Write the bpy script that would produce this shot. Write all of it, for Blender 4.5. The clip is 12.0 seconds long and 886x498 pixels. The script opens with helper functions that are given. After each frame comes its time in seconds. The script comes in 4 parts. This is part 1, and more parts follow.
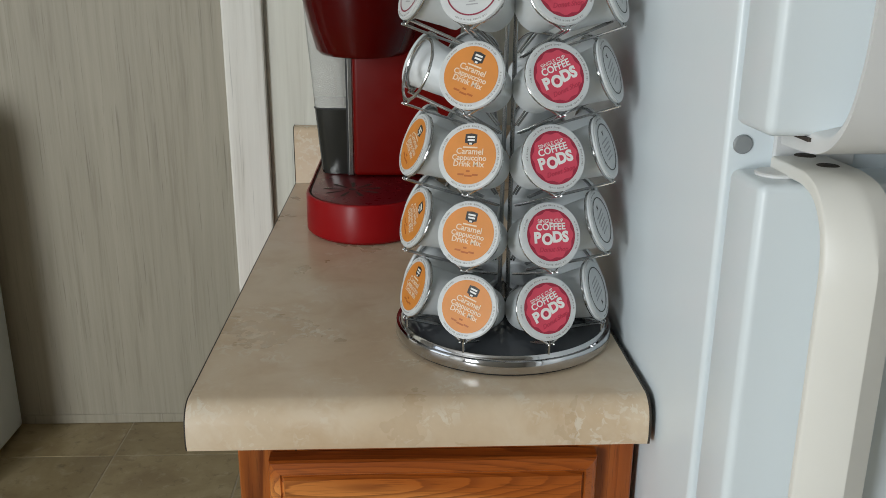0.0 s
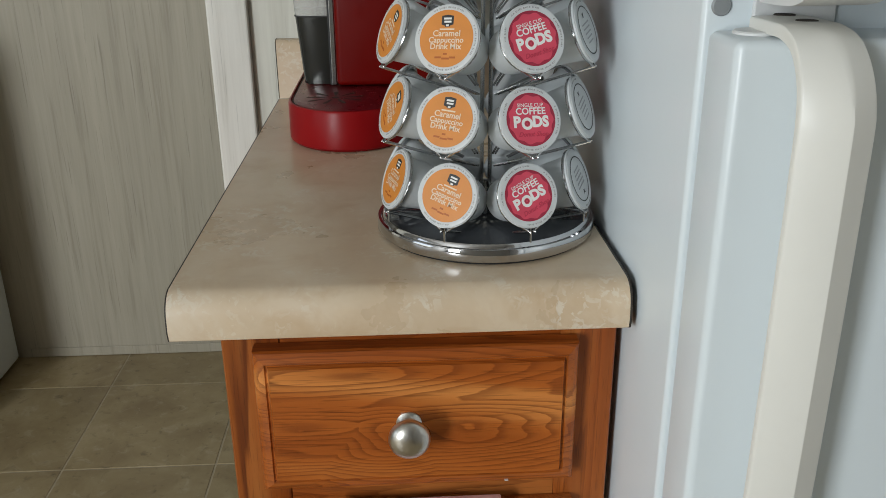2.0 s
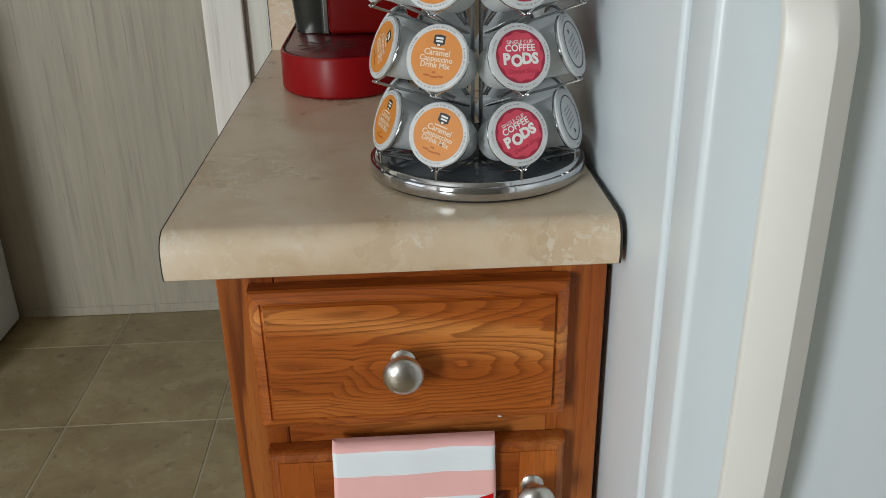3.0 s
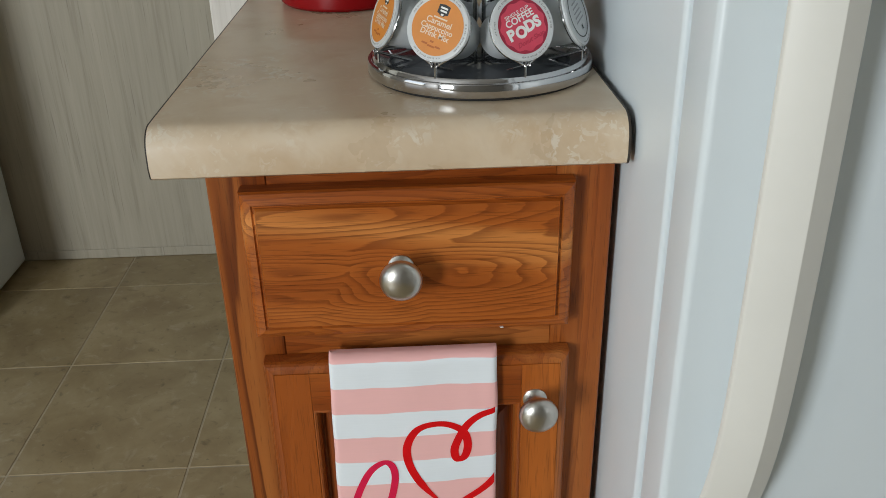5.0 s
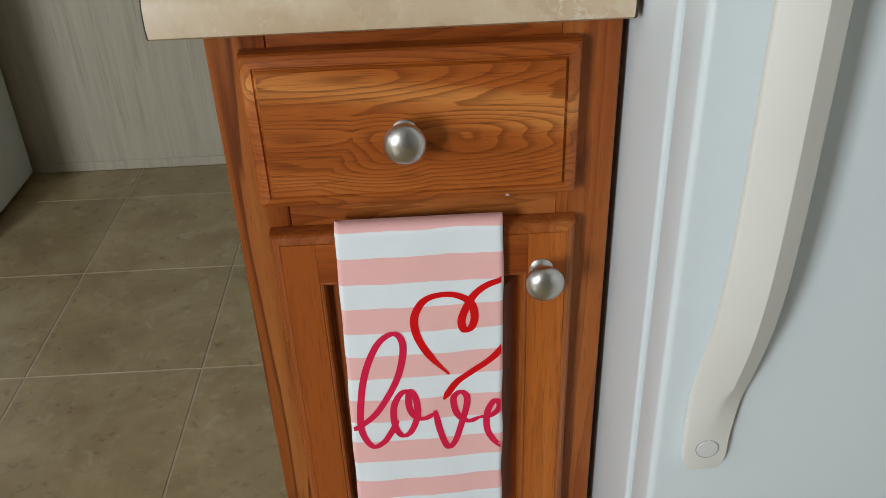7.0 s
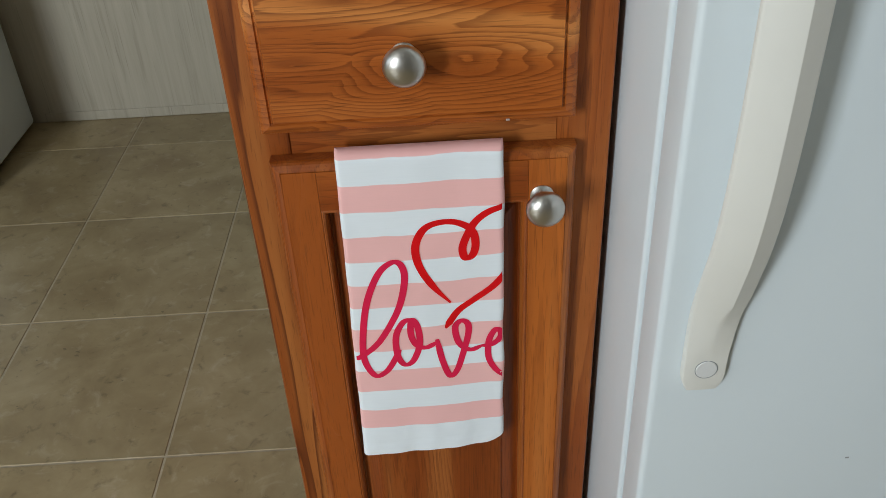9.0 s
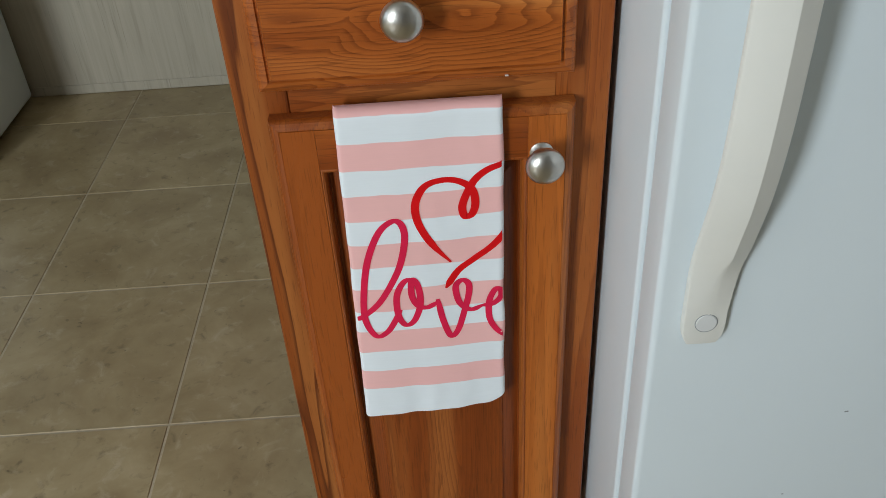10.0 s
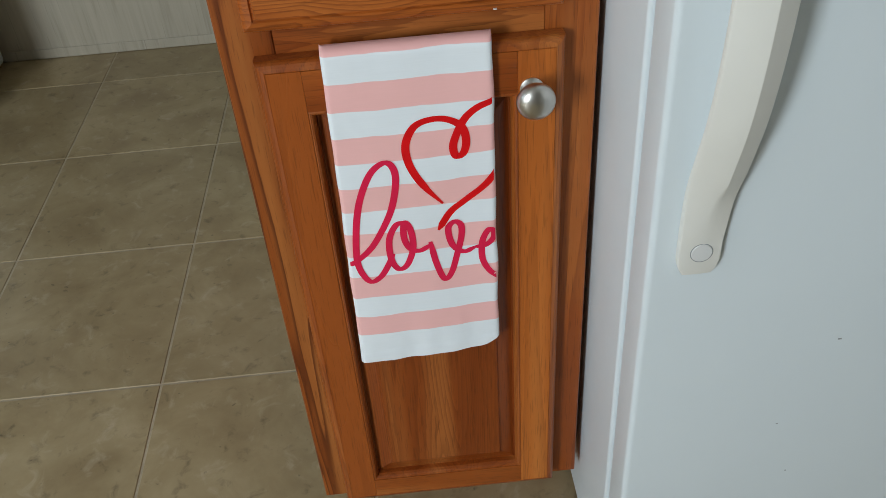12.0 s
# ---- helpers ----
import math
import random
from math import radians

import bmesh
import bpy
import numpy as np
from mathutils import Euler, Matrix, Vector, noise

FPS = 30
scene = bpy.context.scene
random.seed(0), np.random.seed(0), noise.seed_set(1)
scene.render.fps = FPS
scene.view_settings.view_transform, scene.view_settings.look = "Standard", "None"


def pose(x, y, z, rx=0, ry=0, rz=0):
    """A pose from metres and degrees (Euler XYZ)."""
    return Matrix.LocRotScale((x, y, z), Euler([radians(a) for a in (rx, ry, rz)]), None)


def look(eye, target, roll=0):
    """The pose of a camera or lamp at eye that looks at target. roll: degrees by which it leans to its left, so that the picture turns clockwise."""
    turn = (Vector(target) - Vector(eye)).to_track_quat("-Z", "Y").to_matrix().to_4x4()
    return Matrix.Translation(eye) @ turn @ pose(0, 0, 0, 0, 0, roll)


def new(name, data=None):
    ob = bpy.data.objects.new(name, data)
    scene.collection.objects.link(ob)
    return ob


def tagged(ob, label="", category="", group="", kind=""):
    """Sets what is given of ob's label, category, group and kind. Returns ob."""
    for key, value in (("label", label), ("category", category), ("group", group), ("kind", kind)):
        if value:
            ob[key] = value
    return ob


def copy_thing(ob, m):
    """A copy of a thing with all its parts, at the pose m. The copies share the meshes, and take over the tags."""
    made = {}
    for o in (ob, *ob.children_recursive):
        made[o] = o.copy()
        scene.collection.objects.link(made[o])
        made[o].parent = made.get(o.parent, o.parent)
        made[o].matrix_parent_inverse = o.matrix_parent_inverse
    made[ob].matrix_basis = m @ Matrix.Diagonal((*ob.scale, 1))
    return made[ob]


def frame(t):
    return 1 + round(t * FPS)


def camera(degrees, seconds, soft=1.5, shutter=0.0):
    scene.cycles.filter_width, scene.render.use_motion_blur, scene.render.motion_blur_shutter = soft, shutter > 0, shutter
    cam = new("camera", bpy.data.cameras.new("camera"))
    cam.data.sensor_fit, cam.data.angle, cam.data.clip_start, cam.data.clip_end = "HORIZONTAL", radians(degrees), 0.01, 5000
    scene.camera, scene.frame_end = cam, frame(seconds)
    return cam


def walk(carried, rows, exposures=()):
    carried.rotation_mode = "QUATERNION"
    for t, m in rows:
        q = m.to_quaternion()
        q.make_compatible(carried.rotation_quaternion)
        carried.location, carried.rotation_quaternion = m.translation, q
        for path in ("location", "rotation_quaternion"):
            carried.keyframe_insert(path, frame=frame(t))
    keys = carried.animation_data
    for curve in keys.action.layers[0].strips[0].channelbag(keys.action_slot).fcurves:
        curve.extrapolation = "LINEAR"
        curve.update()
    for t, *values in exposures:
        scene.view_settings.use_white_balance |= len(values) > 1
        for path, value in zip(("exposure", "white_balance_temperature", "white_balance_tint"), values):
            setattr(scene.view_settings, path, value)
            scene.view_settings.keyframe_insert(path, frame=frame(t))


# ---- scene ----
cam = camera(54.4, 12.0, 0.8)
PATH = [
    (0, (0.131, -0.603, 1.218), (0.223, 1.299, 0.608), 0.5),
    (0.5, (0.135, -0.606, 1.209), (0.218, 1.285, 0.562), 0.4),
    (1, (0.138, -0.605, 1.199), (0.23, 1.275, 0.523), 0.2),
    (1.5, (0.14, -0.606, 1.186), (0.245, 1.258, 0.469), 0.0),
    (2, (0.143, -0.612, 1.177), (0.242, 1.244, 0.44), -0.4),
    (2.5, (0.145, -0.621, 1.17), (0.247, 1.225, 0.405), -0.6),
    (3, (0.148, -0.625, 1.161), (0.246, 1.199, 0.346), -1.0),
    (5, (0.156, -0.618, 1.109), (0.226, 1.167, 0.208), -1.2),
    (5.5, (0.155, -0.619, 1.096), (0.219, 1.149, 0.162), -1.3),
    (6, (0.156, -0.623, 1.086), (0.211, 1.122, 0.111), -1.6),
    (6.5, (0.157, -0.627, 1.077), (0.202, 1.09, 0.053), -2.0),
    (7, (0.158, -0.635, 1.066), (0.197, 1.065, 0.013), -2.3),
    (9, (0.159, -0.649, 1.046), (0.184, 0.995, -0.092), -2.9),
    (9.5, (0.16, -0.654, 1.038), (0.18, 0.971, -0.128), -3.2),
    (10, (0.159, -0.658, 1.033), (0.178, 0.955, -0.149), -3.5),
    (10.5, (0.156, -0.661, 1.028), (0.179, 0.938, -0.173), -3.7),
    (11, (0.153, -0.665, 1.024), (0.186, 0.925, -0.188), -4.0),
    (11.5, (0.15, -0.666, 1.019), (0.199, 0.918, -0.201), -4.4),
    (12, (0.149, -0.665, 1.015), (0.2, 0.893, -0.237), -4.5),
]
walk(cam, [(t, look(eye, target, roll)) for t, eye, target, roll in PATH],
     [(0, 0, 6540, 10), (6.5, 0, 6540, 10), (9.5, 0.0, 6330, 8.5), (12, 0.0, 6260, 8)])


# ---------------------------------------------------------------- light
KEY, FILL, PASSAGE_FILL, SKY = 77.0, 4.6, 2.4, 0.08


def area_lamp(name, eye, target, w, h, watts, colour):
    data = bpy.data.lights.new(name, "AREA")
    data.shape, data.size, data.size_y, data.energy, data.color = "RECTANGLE", w, h, watts, colour
    lamp = new(name, data)
    lamp.matrix_world = look(eye, target)
    return lamp


world = bpy.data.worlds.new("sky")
scene.world = world
world.use_nodes = True
sky = world.node_tree.nodes.new("ShaderNodeTexSky")
sky.sky_type, sky.sun_disc, sky.sun_elevation, sky.sun_rotation = "NISHITA", False, radians(38), radians(200)
world.node_tree.links.new(sky.outputs[0], world.node_tree.nodes["Background"].inputs[0])
world.node_tree.nodes["Background"].inputs[1].default_value = SKY
area_lamp("daylight_south", (-1.85, -2.74, 1.38), (-1.3, 0, 1.1), 0.7, 1.35, KEY, (0.90, 0.96, 1.0))
# Weak west lamp added as fill, from a window out of view.
area_lamp("fill_west", (-2.54, -0.9, 1.5), (0, -0.9, 1.2), 1.2, 1.1, FILL, (0.90, 0.96, 1.0))
# Added fill lamp that brightens the passage; no source is seen there.
area_lamp("fill_passage", (-2.54, 1.2, 1.6), (0, 1.2, 1.0), 0.5, 0.8, PASSAGE_FILL, (0.90, 0.96, 1.0))
scene.view_settings.exposure = 0.0


# ---------------------------------------------------------------- materials
def material(name, colour, rough=0.5, metal=0.0, spec=0.5):
    m = bpy.data.materials.new(name)
    m.use_nodes = True
    b = m.node_tree.nodes["Principled BSDF"]
    b.inputs["Base Color"].default_value = (*colour, 1)
    b.inputs["Roughness"].default_value, b.inputs["Metallic"].default_value = rough, metal
    b.inputs["Specular IOR Level"].default_value = spec
    return m


def node(m, kind, **values):
    n = m.node_tree.nodes.new(kind)
    for k, v in values.items():
        n.inputs[k].default_value = v
    return n


def link(m, a, b):
    m.node_tree.links.new(a, b)


def shader(m):
    return m.node_tree.nodes["Principled BSDF"]


def coords(m, scale, source="Object", turn=(0, 0, 0)):
    c = m.node_tree.nodes.new("ShaderNodeTexCoord")
    p = node(m, "ShaderNodeMapping", Scale=scale, Rotation=turn)
    link(m, c.outputs[source], p.inputs[0])
    return p.outputs[0]


def ramp(m, fac, stops):
    r = m.node_tree.nodes.new("ShaderNodeValToRGB")
    while len(r.color_ramp.elements) < len(stops):
        r.color_ramp.elements.new(0.5)
    for e, (at, c) in zip(r.color_ramp.elements, stops):
        e.position, e.color = at, (*c, 1) if len(c) == 3 else c
    link(m, fac, r.inputs[0])
    return r.outputs[0]


def grey(v):
    return (v, v, v)


def mix(m, fac, a, b, how="MIX"):
    n = m.node_tree.nodes.new("ShaderNodeMix")
    n.data_type, n.blend_type = "RGBA", how
    for value, socket in ((fac, n.inputs[0]), (a, n.inputs[6]), (b, n.inputs[7])):
        if isinstance(value, (int, float)):
            socket.default_value = value
        elif isinstance(value, tuple):
            socket.default_value = (*value, 1)
        else:
            link(m, value, socket)
    return n.outputs[2]


def calc(m, how, a, b=0.0):
    n = m.node_tree.nodes.new("ShaderNodeMath")
    n.operation = how
    for value, socket in ((a, n.inputs[0]), (b, n.inputs[1])):
        if isinstance(value, (int, float)):
            socket.default_value = value
        else:
            link(m, value, socket)
    return n.outputs[0]


def noise_of(m, at, scale, detail=4.0, rough=0.55, distort=0.0):
    n = node(m, "ShaderNodeTexNoise", Scale=scale, Detail=detail, Roughness=rough, Distortion=distort)
    link(m, at, n.inputs["Vector"])
    return n.outputs[0]


def bump(m, height, strength, distance):
    b = node(m, "ShaderNodeBump", Strength=strength, Distance=distance)
    link(m, height, b.inputs["Height"])
    link(m, b.outputs[0], shader(m).inputs["Normal"])


def plain(name, colour, rough=0.5, metal=0.0, spots=0.06, scale=14.0, relief=0.0, fine=900.0):
    """Paint, plastic or metal with a slight two-scale unevenness."""
    m = material(name, colour, rough, metal)
    at = coords(m, (1, 1, 1))
    big = noise_of(m, at, scale)
    low = tuple(c * (1 - spots) for c in colour)
    high = tuple(min(1, c * (1 + spots)) for c in colour)
    link(m, ramp(m, big, [(0.3, low), (0.7, high)]), shader(m).inputs["Base Color"])
    small = noise_of(m, at, scale * 9, 3)
    link(m, ramp(m, small, [(0.3, grey(rough * 0.88)), (0.7, grey(min(1, rough * 1.12)))]), shader(m).inputs["Roughness"])
    if relief:
        bump(m, noise_of(m, at, fine, 2), relief, 0.0004)
    return m


def oak(name, along="X", seed=0.0, figure=1.0, rings_n=17.0, eyes=(), contrast=0.75, depth=1.0, tint=(1.0, 1.0, 1.0)):
    """Varnished honey oak: contour grain of a stretched noise (cathedrals round the eyes (x, z, squeeze, start), if given), pores, slow change of tone."""
    m = material(name, (0.4, 0.17, 0.05), 0.36, 0.0, 0.36)
    stretch = {"X": (0.09, 1, 1), "Z": (1, 1, 0.035)}[along]
    c = m.node_tree.nodes.new("ShaderNodeTexCoord")
    p = node(m, "ShaderNodeMapping", Scale=stretch, Location=(seed, seed * 0.7, seed * 1.3))
    link(m, c.outputs["Object"], p.inputs[0])
    at = p.outputs[0]
    field = noise_of(m, at, 13.0 * figure, 1.4, 0.4, 0.5)
    nearest = None
    for ex, ez, squeeze, start in eyes:
        sx, sz = (squeeze, 1) if along == "X" else (1, squeeze)
        e = node(m, "ShaderNodeMapping", Scale=(sx, 0, sz), Location=(-ex * sx, 0, -ez * sz))
        link(m, c.outputs["Object"], e.inputs[0])
        far = m.node_tree.nodes.new("ShaderNodeVectorMath")
        far.operation = "LENGTH"
        link(m, e.outputs[0], far.inputs[0])
        reach = calc(m, "ADD", far.outputs["Value"], start)
        nearest = calc(m, "MINIMUM", nearest, reach) if nearest is not None else reach
    if nearest is not None:
        field = calc(m, "ADD", calc(m, "MULTIPLY", field, 1.3), calc(m, "MULTIPLY", nearest, 10.0))
    rough = noise_of(m, at, 140.0, 2)
    field = calc(m, "ADD", field, calc(m, "MULTIPLY", rough, 0.045))
    rings = calc(m, "FRACT", calc(m, "MULTIPLY", field, rings_n))
    lines = ramp(m, rings, [(0.0, grey(1 - contrast)), (0.1, grey(1.05 - contrast)), (0.4, grey(0.85)), (0.94, grey(1.0)), (1.0, grey(1 - contrast))])
    tone = noise_of(m, at, 15.0, 3, 0.5, 0.6)
    stain = tuple(depth ** p * k for p, k in zip((1.0, 1.35, 1.5), tint))
    base, dark = (ramp(m, tone, [(at, tuple(v * k for v, k in zip(c, stain))) for at, c in pair]) for pair in (
        ((0.36, (0.31, 0.072, 0.011)), (0.54, (0.43, 0.113, 0.017)), (0.7, (0.68, 0.26, 0.062))), ((0.36, (0.17, 0.034, 0.005)), (0.7, (0.15, 0.032, 0.006)))))
    colour = mix(m, lines, dark, base)
    pore_at = node(m, "ShaderNodeMapping", Scale=tuple(30 if v < 1 else 760 for v in stretch))
    link(m, c.outputs["Object"], pore_at.inputs[0])
    pores = noise_of(m, pore_at.outputs[0], 1.0, 2)
    pored = ramp(m, pores, [(0.34, grey(0.42)), (0.44, grey(1.0))])
    colour = mix(m, 0.5, colour, pored, "MULTIPLY")
    link(m, colour, shader(m).inputs["Base Color"])
    link(m, ramp(m, tone, [(0.3, grey(0.26)), (0.7, grey(0.4))]), shader(m).inputs["Roughness"])
    bump(m, pored, 0.12, 0.0006)
    return m


def panel_paper(name, lift=(1.0, 1.0, 1.0)):
    """Whitewashed wood-look wall panel: long vertical streaks of two sizes."""
    m = material(name, (0.6, 0.58, 0.54), 0.55)
    c = m.node_tree.nodes.new("ShaderNodeTexCoord")
    a = node(m, "ShaderNodeMapping", Scale=(60, 60, 2.6))
    b = node(m, "ShaderNodeMapping", Scale=(230, 230, 5.0))
    f = node(m, "ShaderNodeMapping", Scale=(5, 5, 0.6))
    for n in (a, b, f):
        link(m, c.outputs["Object"], n.inputs[0])
    wide = ramp(m, noise_of(m, a.outputs[0], 1.0, 4, 0.6, 0.4), [(0.3, (0.43, 0.395, 0.318)), (0.45, (0.515, 0.48, 0.398)), (0.7, (0.575, 0.54, 0.452))])
    thin = ramp(m, noise_of(m, b.outputs[0], 1.0, 3, 0.6, 0.3), [(0.27, grey(0.62)), (0.38, grey(1.0))])
    slow = ramp(m, noise_of(m, f.outputs[0], 1.0, 2), [(0.3, grey(0.93)), (0.7, grey(1.04))])
    colour = mix(m, 1.0, mix(m, 0.8, wide, thin, "MULTIPLY"), slow, "MULTIPLY")
    link(m, mix(m, 1.0, colour, lift, "MULTIPLY"), shader(m).inputs["Base Color"])
    bump(m, thin, 0.15, 0.0006)
    return m


def laminate(name):
    """Beige stone-look laminate: clouds, rusty patches and pale angular flakes."""
    m = material(name, (0.5, 0.4, 0.28), 0.3)
    at = coords(m, (1, 1, 1))
    cloud = noise_of(m, at, 9.0, 5, 0.6, 0.3)
    base = ramp(m, cloud, [(0.28, (0.53, 0.39, 0.255)), (0.5, (0.645, 0.51, 0.36)), (0.72, (0.71, 0.60, 0.465))])
    rust = ramp(m, noise_of(m, at, 21.0, 4, 0.6, 0.6), [(0.52, grey(0)), (0.74, grey(0.45))])
    base = mix(m, rust, base, (0.48, 0.30, 0.15))
    flake = ramp(m, noise_of(m, at, 125.0, 3, 0.6, 0.8), [(0.53, grey(0)), (0.57, grey(1))])
    patch = ramp(m, noise_of(m, at, 17.0, 3, 0.55), [(0.52, grey(0)), (0.68, grey(1))])
    both = calc(m, "MULTIPLY", calc(m, "MULTIPLY", flake, patch), 0.65)
    base = mix(m, both, base, (0.72, 0.65, 0.54))
    link(m, base, shader(m).inputs["Base Color"])
    link(m, ramp(m, cloud, [(0.3, grey(0.24)), (0.7, grey(0.36))]), shader(m).inputs["Roughness"])
    bump(m, noise_of(m, at, 500.0, 2), 0.05, 0.0004)
    return m


def tile_ceramic(name):
    m = material(name, (0.4, 0.33, 0.22), 0.35)
    g = m.node_tree.nodes.new("ShaderNodeNewGeometry")
    info = m.node_tree.nodes.new("ShaderNodeObjectInfo")
    at = g.outputs["Position"]
    cloud = noise_of(m, at, 7.0, 6, 0.62, 0.4)
    base = ramp(m, cloud, [(0.28, (0.28, 0.206, 0.108)), (0.5, (0.38, 0.297, 0.164)), (0.72, (0.475, 0.385, 0.23))])
    blot = ramp(m, noise_of(m, at, 38.0, 4, 0.6, 0.5), [(0.58, grey(1)), (0.74, grey(0.62))])
    base = mix(m, 1.0, base, blot, "MULTIPLY")
    pale = ramp(m, noise_of(m, at, 24.0, 5, 0.65, 0.7), [(0.56, grey(0)), (0.72, grey(0.4))])
    base = mix(m, pale, base, (0.60, 0.52, 0.38))
    specks = ramp(m, noise_of(m, at, 75.0, 2, 0.5), [(0.71, grey(1)), (0.76, grey(0.62))])
    base = mix(m, 1.0, base, specks, "MULTIPLY")
    each = ramp(m, info.outputs["Random"], [(0, grey(0.92)), (1, grey(1.06))])
    base = mix(m, 1.0, base, each, "MULTIPLY")
    link(m, base, shader(m).inputs["Base Color"])
    link(m, ramp(m, cloud, [(0.3, grey(0.3)), (0.7, grey(0.44))]), shader(m).inputs["Roughness"])
    bump(m, noise_of(m, at, 90.0, 4), 0.1, 0.001)
    return m


def brushed(name, colour, rough):
    m = material(name, colour, rough, 1.0)
    at = coords(m, (300, 300, 18))
    link(m, ramp(m, noise_of(m, at, 1.0, 3), [(0.3, grey(rough * 0.93)), (0.7, grey(rough * 1.07))]), shader(m).inputs["Roughness"])
    return m


OAK_RAIL = oak("honey_oak_across", "X", 3.1, 1.2, 26.0, (), 0.5, 0.71)
OAK_STILE = oak("honey_oak_upright", "Z", 1.7, 1.2, 22.0, (), 0.4, 0.74)
OAK_EDGE = oak("honey_oak_dark_edge", "Z", 4.3, 2.6, 9.0, (), 0.85, 0.70, (0.95, 1.0, 1.0))
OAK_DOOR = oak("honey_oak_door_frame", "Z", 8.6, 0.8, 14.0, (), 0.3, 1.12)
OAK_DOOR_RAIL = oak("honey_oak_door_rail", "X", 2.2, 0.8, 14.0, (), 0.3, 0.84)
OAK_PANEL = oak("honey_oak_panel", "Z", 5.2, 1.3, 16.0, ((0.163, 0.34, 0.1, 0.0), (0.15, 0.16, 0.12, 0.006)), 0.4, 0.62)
OAK_DRAWER = oak("honey_oak_drawer", "X", 7.45, 1.5, 12.0, ((0.131, 0.782, 0.75, 0.0), (0.196, 0.787, 0.36, 0.004), (0.105, 0.838, 0.16, 0.002), (0.06, 0.79, 0.2, 0.012)), 0.6, 0.98)
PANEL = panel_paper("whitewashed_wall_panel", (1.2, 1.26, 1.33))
# Same panelling again, its colour darkened to carry the passage's shade.
FAR_PANEL_SHADED = panel_paper("shaded_far_panel", (0.82, 0.795, 0.745))
TRIM = panel_paper("white_grain_trim", (1.30, 1.36, 1.5))
CEILING_PAINT = plain("ceiling_paint", (0.55, 0.54, 0.52), 0.8)
WALL_PAINT = plain("wall_paint", (0.36, 0.35, 0.33), 0.7)
LAMINATE = laminate("beige_laminate")
EDGE = plain("laminate_dark_edge", (0.03, 0.022, 0.016), 0.5)
TILE = tile_ceramic("tan_ceramic_tile")
GROUT = plain("grout", (0.45, 0.385, 0.275), 0.9, 0, 0.15, 40)
FRIDGE_WHITE = plain("fridge_enamel", (0.71, 0.775, 0.802), 0.32, 0, 0.012, 5)
HANDLE_CREAM = plain("yellowed_handle_plastic", (0.76, 0.75, 0.695), 0.35, 0, 0.03, 8)
CAP_WHITE = plain("white_cap_plastic", (0.71, 0.715, 0.705), 0.35, 0, 0.02, 8)
SCREW_GREY = plain("grey_plug", (0.3, 0.32, 0.33), 0.4, 0.3)
DARK_HOLE = plain("dark_hole", (0.05, 0.04, 0.03), 0.8)
NICKEL = brushed("brushed_nickel", (0.56, 0.54, 0.5), 0.3)
CHROME = material("chrome", (0.56, 0.56, 0.57), 0.08, 1.0)
WIRE = material("wire_chrome", (0.5, 0.5, 0.5), 0.22, 1.0)
BLACK_TRAY = plain("dark_turntable_top", (0.05, 0.054, 0.06), 0.09)
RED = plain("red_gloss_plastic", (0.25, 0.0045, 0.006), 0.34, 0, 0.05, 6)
# Same red plastic twice more, darkened for shade on the head and column.
RED_HEAD_SHADE = plain("shaded_red_head_plastic", (0.058, 0.0009, 0.0006), 0.24, 0, 0.05, 6)
RED_COLUMN_SHADE = plain("shaded_red_column_plastic", (0.135, 0.0022, 0.0012), 0.34, 0, 0.03, 6)
for m in (RED, RED_HEAD_SHADE, RED_COLUMN_SHADE):
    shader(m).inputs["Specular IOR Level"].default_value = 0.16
DARK_RED = plain("dark_red_plastic", (0.12, 0.004, 0.008), 0.3)
TANK = material("smoked_tank_plastic", (0.8, 0.81, 0.81), 0.06)
shader(TANK).inputs["Transmission Weight"].default_value = 0.85
shader(TANK).inputs["IOR"].default_value = 1.12
# Dark refraction in the filled lower tank, painted as an opaque colour.
TANK_REFRACTION = plain("dark_refraction_colour", (0.034, 0.034, 0.03), 0.14, 0.4)
STEEL = brushed("dark_steel", (0.33, 0.33, 0.32), 0.25)
POD_WHITE = plain("pod_cup_plastic", (0.72, 0.75, 0.76), 0.38, 0, 0.02)
shader(POD_WHITE).inputs["Transmission Weight"].default_value = 0.0
shader(POD_WHITE).inputs["Subsurface Weight"].default_value = 0.25
shader(POD_WHITE).inputs["Subsurface Radius"].default_value = (0.02, 0.02, 0.02)
shader(POD_WHITE).inputs["Subsurface Scale"].default_value = 0.6
LID_WHITE = plain("lid_foil_white", (0.59, 0.605, 0.605), 0.4, 0, 0.03, 90, 0.12, 350)
ORANGE = plain("orange_print", (0.66, 0.235, 0.034), 0.4, 0, 0.06, 60, 0.12, 350)
PINK = plain("pink_print", (0.64, 0.055, 0.10), 0.4, 0, 0.08, 60, 0.12, 350)
DARK_PINK = plain("crimson_print", (0.33, 0.012, 0.04), 0.42)
SCRIPT_PINK = plain("script_pink_print", (0.47, 0.025, 0.06), 0.42)
BLACK_PRINT = plain("black_print", (0.02, 0.02, 0.02), 0.5)
PEACH_PRINT = plain("peach_print", (0.80, 0.64, 0.47), 0.45)
WHITE_PRINT = plain("white_print", (0.82, 0.81, 0.78), 0.45)
PALE_PRINT = plain("pale_grey_print", (0.33, 0.33, 0.32), 0.5)
RUST_PRINT = plain("rust_print", (0.42, 0.10, 0.008), 0.5)
SILVER_LID = plain("lid_foil_silver", (0.62, 0.63, 0.63), 0.34, 0.15, 0.04, 90)
MAROON_PRINT = plain("maroon_print", (0.25, 0.02, 0.05), 0.45)
GREY_PRINT = plain("grey_print", (0.35, 0.35, 0.36), 0.45)
